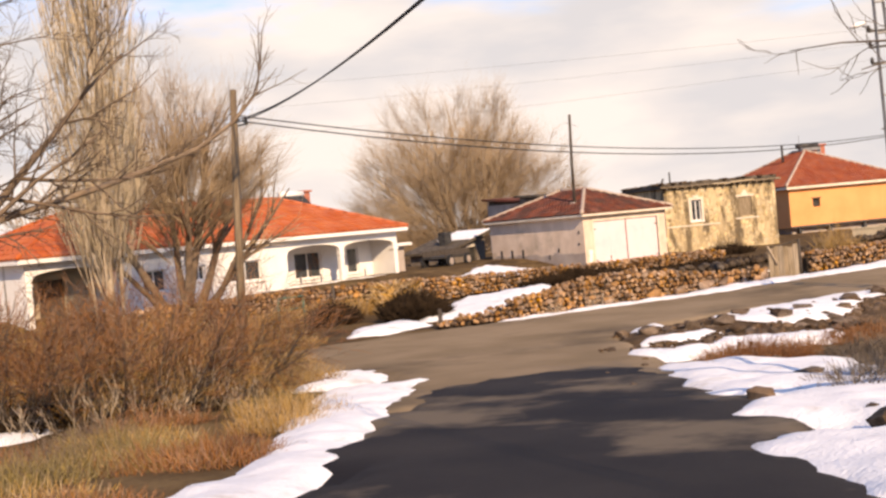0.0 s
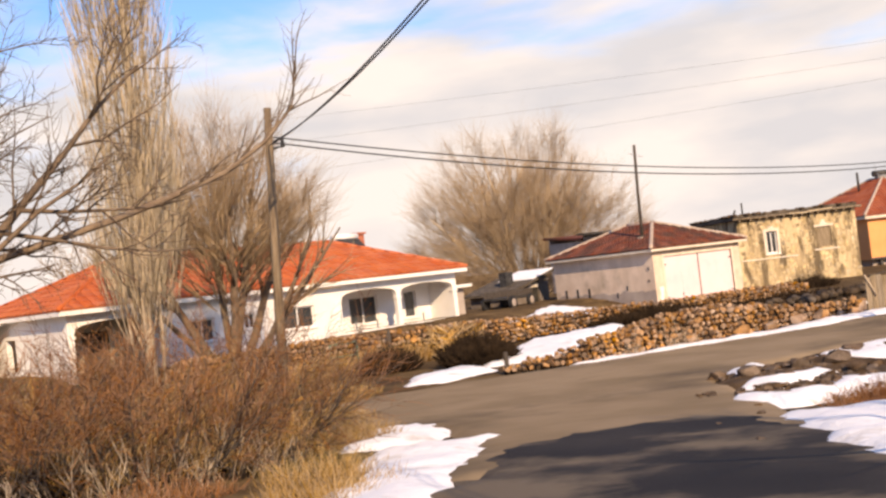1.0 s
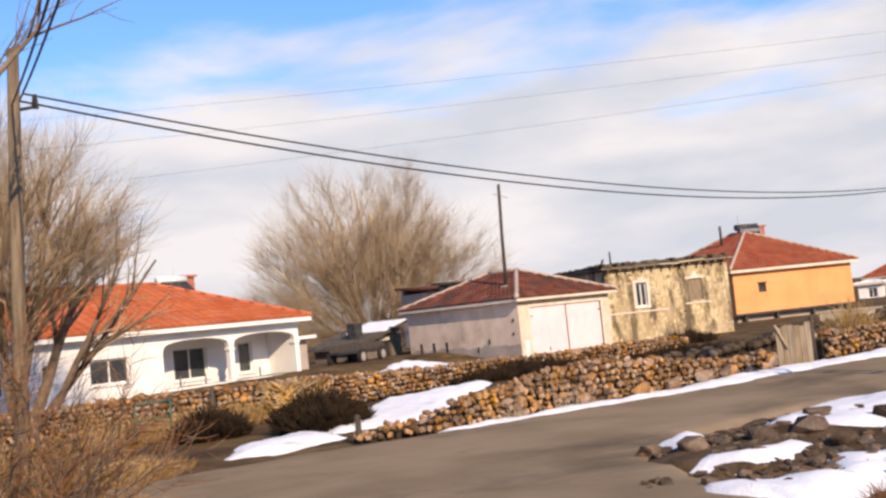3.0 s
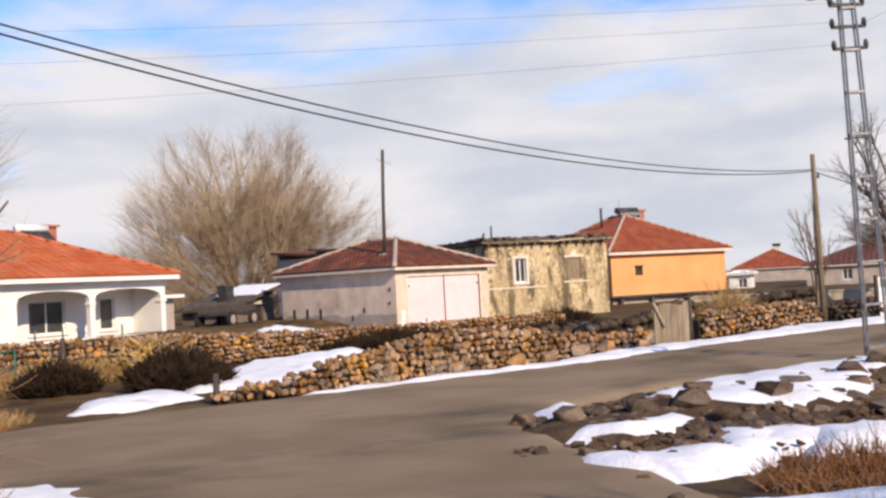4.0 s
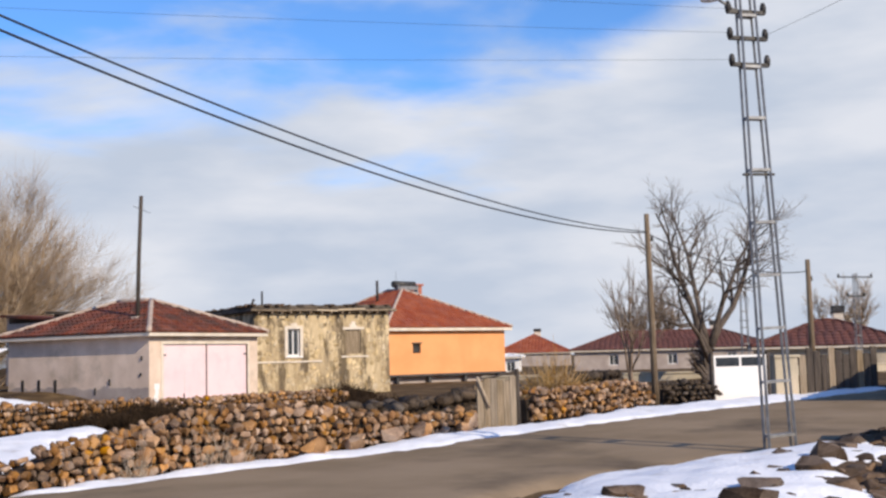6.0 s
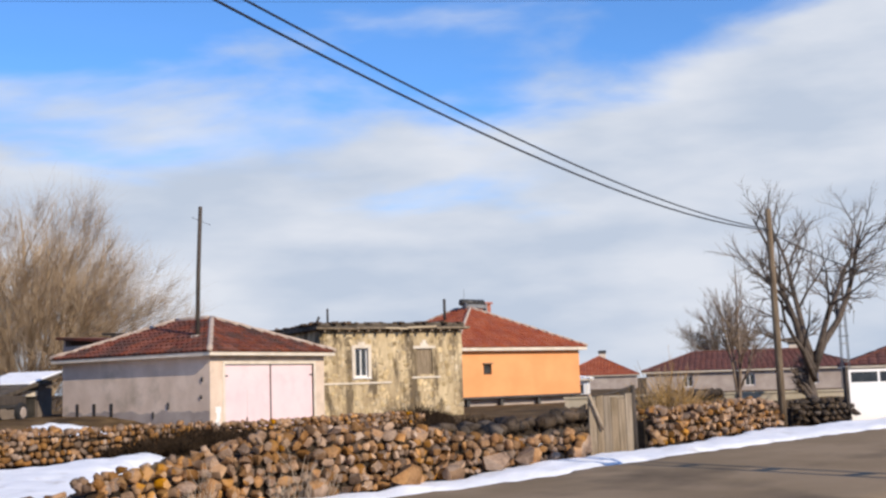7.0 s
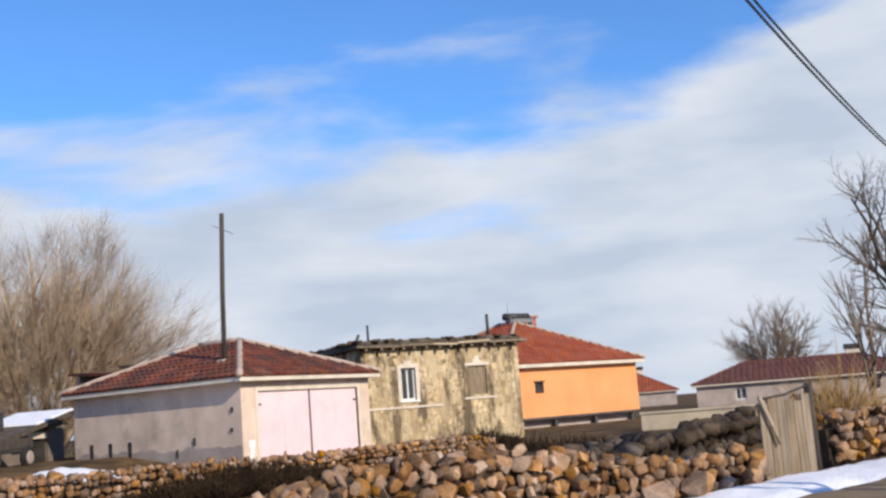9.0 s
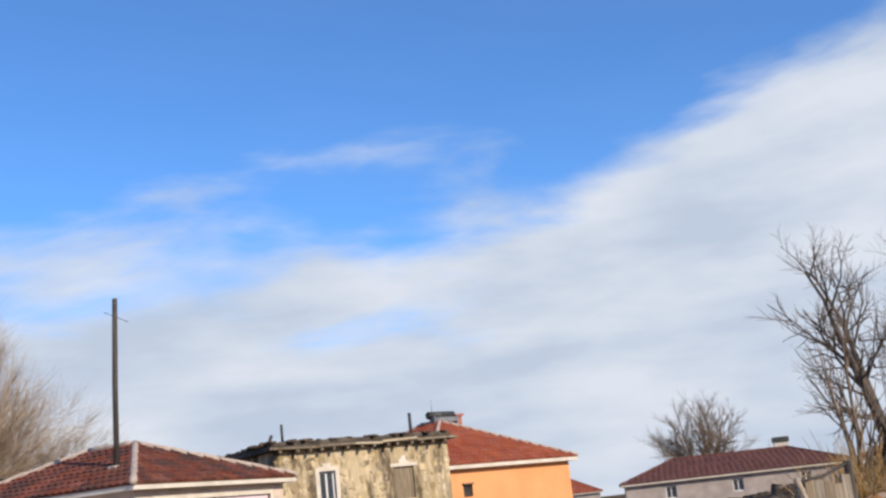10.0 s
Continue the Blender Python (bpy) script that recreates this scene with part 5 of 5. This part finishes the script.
long_limb()
tree_thing("bare_tree", -30.6, -41.6, 1.3, "dark bare tree whose branches hang over the snow bank", 64, [((0.1, 0, 1), 3.2, 0.16, (0, 0, -0.3)), ((-0.8, 0.35, 0.35), 3.4, 0.06, (0.1, 0, 2.3)), ((-0.5, 0.3, 1), 3.2, 0.06, (0.1, 0, 2.5)), ((0.4, 0.1, 1), 3.5, 0.08, (0.1, 0, 2.6))], 3, M["bark_dark"], M["bark_dark"],
           thin=1.0, lift=0.07, wob=0.22, kids=(3, 5), spread=55, ratio=0.5, first=0.3)
for i, (x, y, h) in enumerate(((62, -13, 7.2), (75, -22, 7), (-60, 30, 10), (-42, 30, 11), (-30, 26, 12), (-18, 34, 9))):
    tree_thing("far_tree", x, y, 0.0, "bare tree among the far houses", 70 + i, [((0, 0, 1), 1.5, 0.2, (0, 0, -0.3))] + fan(7, 0.1, 42, h * 0.8, 0.09, 80 + i, 0.9), 2, M["bark"], M["twig"],
               thin=2.0, lift=0.07, wob=0.12, kids=(13, 16), spread=42, ratio=0.4, first=0.25)


tree_thing("far_tree", 93.0, 15.2, 0.0, "round bare grey tree behind the maroon roof", 171, [((0, 0, 1), 2.0, 0.3, (0, 0, -0.3))] + fan(9, 0.2, 40, 8.6, 0.13, 172, 1.5) + fan(11, 0.2, 80, 7.4, 0.12, 173, 1.5), 2, M["bark"], M["bark"],
           thin=1.6, lift=0.05, wob=0.13, kids=(11, 13), spread=46, ratio=0.42, first=0.25)


def brush(name, x, y, rx, ry, h, n, seed, material, label, lean=0.35, r=0.006, segs=3, kids=2, kind="", cat="shrub"):
    """A clump of thin upright shoots over an ellipse."""
    rng = random.Random(seed)
    lines = []
    for i in range(n):
        a, q = rng.uniform(0, 2 * math.pi), math.sqrt(rng.random())
        px, py = x + rx * q * math.cos(a), y + ry * q * math.sin(a)
        hh = h * rng.uniform(0.45, 1.0) * (1.1 - 0.55 * q)
        d = Vector((rng.gauss(0, lean) + 0.3 * q * math.cos(a), rng.gauss(0, lean) + 0.3 * q * math.sin(a), 1)).normalized()
        p = Vector((px, py, ground(px, py) - 0.12))
        pts, rad = [p], [r]
        for k in range(segs):
            d = (d + Vector((rng.gauss(0, 0.12), rng.gauss(0, 0.12), -0.04 * k))).normalized()
            p = p + d * (hh / segs)
            pts.append(p)
            rad.append(r * (1 - 0.75 * (k + 1) / segs))
        lines.append((pts, rad))
        for k in range(kids):
            f = rng.randint(1, segs - 1) if segs > 1 else 0
            d2 = (d + Vector((rng.gauss(0, 0.6), rng.gauss(0, 0.6), rng.uniform(0, 0.5)))).normalized()
            lines.append(([pts[f], pts[f] + d2 * hh * 0.25, pts[f] + d2 * hh * 0.25 + (d2 + d).normalized() * hh * 0.2], [r * 0.7, r * 0.5, r * 0.3]))
    V, F = tube_data(lines, 3)
    ob = new(name, mesh_of(name, V, F, material, True))
    return tagged(ob, label, cat, kind=kind)


def bush(x, y, r, h, n, seed, material, label, tilt=62):
    t = tree_thing("shrub", x, y, ground(x, y) - 0.1, label, seed, fan(n, r, tilt, h, 0.016, seed + 1, 0.0), 2, M["bark_dark"], material, thin=1.1, lift=0.03, wob=0.16, kids=(7, 9), spread=50, ratio=0.5, first=0.22)
    t["category"] = "shrub"
    return t


bush(-33.4, -26.6, 0.9, 2.3, 46, 501, M["shrub"], "thick reddish brown leafless shrub at the bend")
bush(-34.9, -27.6, 0.9, 1.9, 40, 503, M["shrub"], "tangled reddish brown shrub on the verge")
bush(-36.8, -27.4, 0.9, 2.0, 40, 505, M["shrub"], "tangled reddish brown shrub on the verge")
bush(-38.4, -26.2, 0.9, 2.2, 40, 507, M["shrub"], "brown thicket along the ditch")
bush(-32.2, -25.4, 0.7, 1.6, 34, 509, M["straw"], "low brown shrub below the pole")
brush("shrub", -34.4, -27.2, 2.4, 1.4, 1.5, 520, 1, M["straw"], "undergrowth of ochre shoots at the bend", lean=0.5, r=0.007, kids=4)
brush("shrub", -32.0, -20.6, 1.8, 1.6, 1.5, 900, 3, M["straw"], "low ochre thicket below the pole", lean=0.42, r=0.01, kids=4)
brush("shrub", -38.8, -24.0, 3.0, 2.2, 1.8, 700, 5, M["straw"], "brown thicket along the ditch", lean=0.45, r=0.01, kids=4)
brush("shrub", -36.0, -22.4, 2.6, 1.6, 2.2, 520, 41, M["straw"], "tall ochre thicket behind the verge", lean=0.3, r=0.010, kids=5)
brush("shrub", -30.6, -18.0, 1.6, 1.0, 1.6, 600, 42, M["straw"], "ochre thicket across the road", lean=0.35, r=0.010, kids=5)
brush("bramble", -35.0, -28.6, 2.2, 0.5, 1.1, 60, 43, M["pale_bark"], "thin pale stems at the edge of the shrubs", lean=0.35, r=0.010, kids=3)
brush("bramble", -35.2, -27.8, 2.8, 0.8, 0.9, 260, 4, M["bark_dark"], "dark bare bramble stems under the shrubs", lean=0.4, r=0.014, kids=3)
rng_g = random.Random(60)
for i in range(40):
    x = rng_g.uniform(-40.6, -32.6)
    y = -29.6 + (x + 33.2) * 0.86 + rng_g.uniform(-2.2, 2.4)
    brush("dry_grass", x, y, rng_g.uniform(0.5, 1.0), rng_g.uniform(0.4, 0.8), rng_g.uniform(0.3, 0.62), 420, 300 + i, (M["olive"], M["shrub"], M["brown_bark"], M["straw"])[i % 4], "tufts of brown dead grass on the verge", kind="stuff", cat="grass", lean=0.55, r=0.006, kids=0)
brush("dry_grass", -29.6, -21.6, 1.2, 2.0, 0.55, 1500, 9, M["straw"], "pale dead grass at the corner of the crossing", kind="stuff", cat="grass", lean=0.45, r=0.008, kids=0)
brush("dry_grass", -27.5, -16.6, 2.2, 1.3, 0.6, 1500, 10, M["straw"], "dead grass across the road", kind="stuff", cat="grass", lean=0.45, r=0.008, kids=0)
brush("dry_grass", -23.0, -9.9, 2.6, 0.7, 0.95, 1500, 11, M["straw"], "tall pale reeds along the yard wall", kind="stuff", cat="grass", lean=0.25, r=0.012, kids=0)
brush("dry_grass", -27.4, -18.5, 0.8, 0.5, 0.8, 900, 71, M["straw"], "tall straw tuft beside the crossing", kind="stuff", cat="grass", lean=0.25, r=0.009, kids=0)
brush("dry_grass", -31.2, -26.3, 0.9, 1.0, 0.8, 900, 72, M["straw"], "bright straw at the corner of the lane", kind="stuff", cat="grass", lean=0.4, r=0.007, kids=0)
brush("dry_grass", -20.6, -9.6, 2.6, 0.5, 1.1, 1200, 73, M["straw"], "pale straw leaning on the yard wall", kind="stuff", cat="grass", lean=0.3, r=0.012, kids=0)
# these two tangles put the shade inside the shrubs into their colour
brush("dark_brush", -37.0, -27.6, 1.6, 0.8, 0.8, 900, 74, M["brush_and_shade"], "near-black tangle of stems painted as the shade inside the shrubs", lean=0.6, r=0.012, kids=2)
brush("dark_brush", -35.2, -26.9, 2.2, 1.0, 0.75, 1500, 40, M["brush_and_shade"], "near-black tangle of stems painted as the shade inside the shrubs", lean=0.6, r=0.012, kids=2)
brush("dark_brush", -20.5, -14.2, 0.9, 0.85, 1.2, 3600, 12, M["brush_and_shade"], "dark rounded heap of brush beside the wall end", lean=0.55, r=0.025, kids=1)
brush("dark_brush", -22.3, -12.0, 0.8, 0.6, 1.0, 2200, 13, M["brush_and_shade"], "dark heap of brush in the yard", lean=0.55, r=0.025, kids=1)
brush("dark_brush", -7.8, -7.4, 3.0, 1.6, 0.8, 3600, 14, M["brush_and_shade"], "dark dead weeds behind the wall", lean=0.55, r=0.02, kids=1)
brush("dark_brush", -6.6, -14.0, 3.4, 1.4, 0.8, 2600, 21, M["brush_and_shade"], "dark dead weeds behind the wall", lean=0.55, r=0.02, kids=1)
brush("dark_brush", 5.5, -5.0, 1.6, 1.0, 0.8, 900, 22, M["brush_and_shade"], "dark bush by the stone house", lean=0.55, r=0.02, kids=1)
brush("dry_weeds", -18.6, -19.15, 0.35, 0.15, 0.9, 26, 15, M["pale_bark"], "thin dry weed stalks growing at the wall", lean=0.25, r=0.006, kids=3)
brush("dry_weeds", -16.9, -19.2, 0.6, 0.15, 1.0, 34, 16, M["pale_bark"], "thin dry weed stalks growing at the wall", lean=0.25, r=0.006, kids=3)
brush("dry_weeds", -11.0, -18.6, 0.8, 0.3, 0.8, 30, 23, M["pale_bark"], "thin dry stalks behind the wall", lean=0.3, r=0.006, kids=3)
brush("shrub", -5.4, -19.6, 0.5, 0.5, 1.75, 340, 17, M["straw"], "ochre bush behind the far wall", lean=0.35, r=0.010, kids=3)
brush("shrub", -22.4, -32.4, 1.5, 0.9, 0.5, 700, 18, M["shrub"], "brown weeds on the rubble bank", lean=0.6, r=0.006, kids=2)
brush("shrub", -25.6, -32.6, 1.1, 0.9, 0.55, 1500, 19, M["shrub"], "rusty mound of dead grass in the snow", lean=0.7, r=0.006, kids=1)
brush("shrub", -27.6, -33.4, 0.45, 0.35, 0.3, 260, 24, M["straw"], "tuft of dead grass in the snow", lean=0.7, r=0.006, kids=1)
brush("shrub", -19.4, -31.2, 1.3, 0.6, 0.5, 420, 27, M["brown_bark"], "brown weeds in front of the rocks", lean=0.6, r=0.006, kids=2)
brush("shrub", -17.0, -31.2, 1.8, 0.7, 0.6, 420, 20, M["brown_bark"], "brown weeds behind the rocks", lean=0.6, r=0.006, kids=2)
brush("shrub", -28.9, -37.4, 1.2, 0.8, 0.75, 620, 25, M["ash_twig"], "grey leafless bush standing in the snow", lean=0.7, r=0.006, kids=4)
brush("shrub", -25.0, -34.4, 1.0, 0.8, 0.4, 700, 29, M["bark_dark"], "dark brown weeds in the snow", lean=0.7, r=0.007, kids=2)
brush("shrub", -24.6, -34.6, 1.4, 1.0, 0.6, 420, 26, M["ash_twig"], "grey leafless bush on the bank", lean=0.6, r=0.006, kids=4)


def rubble(name, zones, label, seed):
    """A spread of broken rock: the larger pieces singly, the rest joined."""
    rng = random.Random(seed)
    bank = thing(name, 0, 0, 0, 0, label, "rubble", kind="structure")
    V, F, single = [], [], 0
    for x0, x1, y0, y1, n, s0, s1 in zones:
        for i in range(n):
            x, y, s = rng.uniform(x0, x1), rng.uniform(y0, y1), rng.uniform(s0, s1) * rng.uniform(0.4, 1) ** 1.2
            m = Matrix.LocRotScale((x, y, ground(x, y) + 0.02 + s * 0.12), Euler((rng.uniform(-0.4, 0.4), rng.uniform(-0.4, 0.4), rng.uniform(0, 6.3))), Vector((s * 1.3, s, s * 0.8)))
            me = rng.choice(ROCKS)
            if s > 0.13 and single < 300:
                part_me("rock", me, bank, m=m)
                single += 1
            else:
                add_mesh(V, F, me, m)
    tagged(part_me("gravel", mesh_of("gravel", V, F, M["rock"]), bank), kind="stuff")


rubble("rubble_bank", [(-23.0, -19.0, -28.4, -26.2, 300, 0.08, 0.28), (-20, -12, -29.6, -27.8, 420, 0.08, 0.30), (-26, -18, -30.6, -28.6, 150, 0.08, 0.3), (-22.4, -17.0, -31.2, -29.2, 170, 0.12, 0.34), (-24.9, -22, -32, -29.8, 45, 0.08, 0.26), (-23.4, -18, -30.8, -26.6, 420, 0.05, 0.17), (-14, -9, -30, -28, 220, 0.08, 0.32), (-30, -24, -39, -31, 40, 0.06, 0.22)], "muddy bank of broken rocks beside the road", 31)
ROCK_SPOTS = [(-21.6, -28.3, 0.48), (-20.4, -28.9, 0.47), (-19.4, -28.7, 0.39), (-22.9, -27.3, 0.40), (-22.2, -27.9, 0.39), (-17.8, -28.9, 0.47), (-16.4, -28.7, 0.48), (-15.2, -28.6, 0.39), (-14.2, -28.5, 0.39),
              (-32.3, -39.5, 0.40), (-31.6, -38.9, 0.24), (-29.0, -36.2, 0.35), (-23.2, -26.7, 0.34), (-23.4, -28.6, 0.35), (-20.2, -27.6, 0.38), (-18.8, -29.4, 0.35), (-22.2, -29.2, 0.39), (-17.0, -29.6, 0.39), (-30.8, -36.9, 0.28), (-28.4, -37.6, 0.33)]
rng0 = random.Random(77)
for x, y, s in ROCK_SPOTS:
    ob = new("boulder", rng0.choice(ROCKS))
    ob.matrix_basis = Matrix.LocRotScale((x, y, ground(x, y) + s * 0.24), Euler((0.2, 0.1, rng0.uniform(0, 6))), Vector((s * 1.25, s, s * 0.9)))
    tagged(ob, "grey brown boulder half sunk in mud and snow", "rock", "boulders on the bank")


# ---- right-hand side: gate shed, fences, far houses ----
kiosk = thing("white_gate", -1.25, -22.35, 0.85, -42, "white sheet-metal yard gate with a glazed strip", "gate")
part("panel", boxes((0, 0, -0.05, 1.6, 0.06, 0.9), bevel=0.01), M["white"], kiosk)
part("frame", boxes((0, 0, 0.9, 0.06, 0.06, 1.2), (1.54, 0, 0.9, 1.6, 0.06, 1.2), (0.77, 0, 0.9, 0.83, 0.06, 1.2), (0.06, 0, 1.14, 0.77, 0.06, 1.2), (0.83, 0, 1.14, 1.54, 0.06, 1.2)), M["white"], kiosk)
for a, b in ((0.06, 0.77), (0.83, 1.54)):
    part("pane", boxes((a, 0.02, 0.9, b, 0.035, 1.14)), M["glass"], kiosk)
for x in (-0.1, 1.61):
    part("post", boxes((x, -0.03, -0.4, x + 0.08, 0.1, 1.26), bevel=0.01), M["wood_dark"], kiosk)
pier = thing("gate_pier", 0.15, -23.6, 0.8, -42, "tan plastered gate pier", "pier")
part("pier", boxes((0, 0, -0.4, 0.7, 0.4, 1.15), (-0.05, -0.05, 1.15, 0.75, 0.45, 1.22)), M["tan_wall"], pier)
fence = thing("board_fence", 0.75, -24.1, 0.8, -32, "dark board fence with pale uprights", "fence")
for i in range(11):
    part("board", boxes((i * 0.27, 0, -0.2, i * 0.27 + 0.235, 0.04, 1.2 + 0.1 * ((i * 5) % 3)), bevel=0.005), M["wood_dark"] if i % 4 else M["boards"], fence)
part("rail", boxes((0, 0.041, 0.3, 2.95, 0.09, 0.4)), M["wood"], fence)
part("rail", boxes((0, 0.041, 0.95, 2.95, 0.09, 1.05)), M["wood"], fence)


def plain_house(name, x, y, rz, w, d, z, rise, label, wall_mat, roof_mat, base=0.0, wins=2, chimney=True, at=0.55, wide=0.6):
    h = thing(name, x, y, base, rz, label, "house")
    holes = [(w * (i + 0.6) / (wins + 0.4), w * (i + 0.6) / (wins + 0.4) + 0.9, z - 1.5, z - 0.5) for i in range(wins)]
    four_walls(h, w, d, -0.5, z, wall_mat, front=holes)
    for a, b, c, e in holes:
        window(h, a, b, c, e, 0, M["white"], sill=False)
    roof = hip_roof(h, w, d, z, rise, 0.4, roof_mat, roof_mat, M["fascia"], tiles=True, tw=0.5, course=0.55, fascia=0.15)
    if chimney:
        xc, zc = w * at, z + rise
        ch = part("chimney", boxes((xc, d * 0.5, z + rise * 0.5, xc + wide, d * 0.5 + 0.6, zc + 0.5)), M["fascia"], roof, "pale chimney with a dark cap")
        part("cap", boxes((xc - 0.1, d * 0.5 - 0.1, zc + 0.5, xc + wide + 0.1, d * 0.5 + 0.7, zc + 0.95), bevel=0.03), M["iron"], ch)
    return h


plain_house("far_house", 70.0, 14.9, -67, 19.0, 9, 2.3, 1.75, "low grey house with a dull maroon roof", M["grey_wall"], M["far_tile"], base=0.15, wins=3, at=0.71, wide=1.2)
plain_house("far_house", 121.5, 52.0, -66, 11.2, 12, 3.45, 2.85, "small grey house with a red roof and chimney", M["grey_wall"], M["tile"], base=-1.0, wins=0, at=0.5, wide=1.0)
plain_house("far_house", 72.0, 24.6, -66, 2.2, 5, 2.0, 0.25, "small white outbuilding with a low roof", M["white"], M["white"], base=0.0, wins=1, chimney=False)
garden = thing("garden_wall", 14.0, -6.6, 0.0, -64, "long tan plastered garden wall", "wall", kind="structure")
part("wall_face", boxes((0, 0, -0.3, 14, 0.25, 1.2), (-0.05, -0.05, 1.2, 14.05, 0.3, 1.28)), M["tan_wall"], garden)

# ---- concrete block, roadside house, far walls and masts ----
block = thing("concrete_block", -13.7, -29.5, 0.3, -78, "dark concrete shelter with a flat slab on top", "shelter")
part("body", boxes((0, 0, -0.2, 4.2, 3.0, 1.2), bevel=0.02), M["concrete"], block)
part("slab", boxes((-0.12, -0.12, 1.2, 4.3, 3.1, 1.3), bevel=0.015), M["concrete"], block)
plain_house("roadside_house", -2.9, -28.45, -86, 9, 8, 2.45, 1.3, "white rendered house with a dark hip roof", M["white"], M["far_tile"], base=0.4, chimney=False)
plain_house("far_house", 38.9, -12.0, -72, 9, 8, 2.3, 1.6, "ochre house with a brown roof behind a wall", M["tan_wall"], M["far_tile"], base=0.0)
plain_house("far_house", 58.0, -20.0, -75, 8, 7, 2.3, 1.6, "pale house with a brown roof in the distance", M["grey_wall"], M["far_tile"], base=0.0)
yard = thing("yard_wall", 23.0, -18.0, 0.3, -35, "pale rendered yard wall by the bend", "wall", kind="structure")
part("wall_face", boxes((0, 0, -0.3, 7.5, 0.25, 1.0), (-0.04, -0.04, 1.0, 7.54, 0.29, 1.07)), M["tan_wall"], yard)
lattice_mast(27.0, -14.8, 0.3, 6.7, -40, 0.5, "distant steel lattice mast", lamp=False, levels=8)
lattice_mast(26.0, -20.6, 0.3, 5.4, -40, 0.4, "distant steel lattice mast", lamp=False, levels=8)
lattice_mast(62.0, -17.0, 0.3, 6.5, -40, 0.4, "distant steel lattice mast", lamp=False, levels=8)
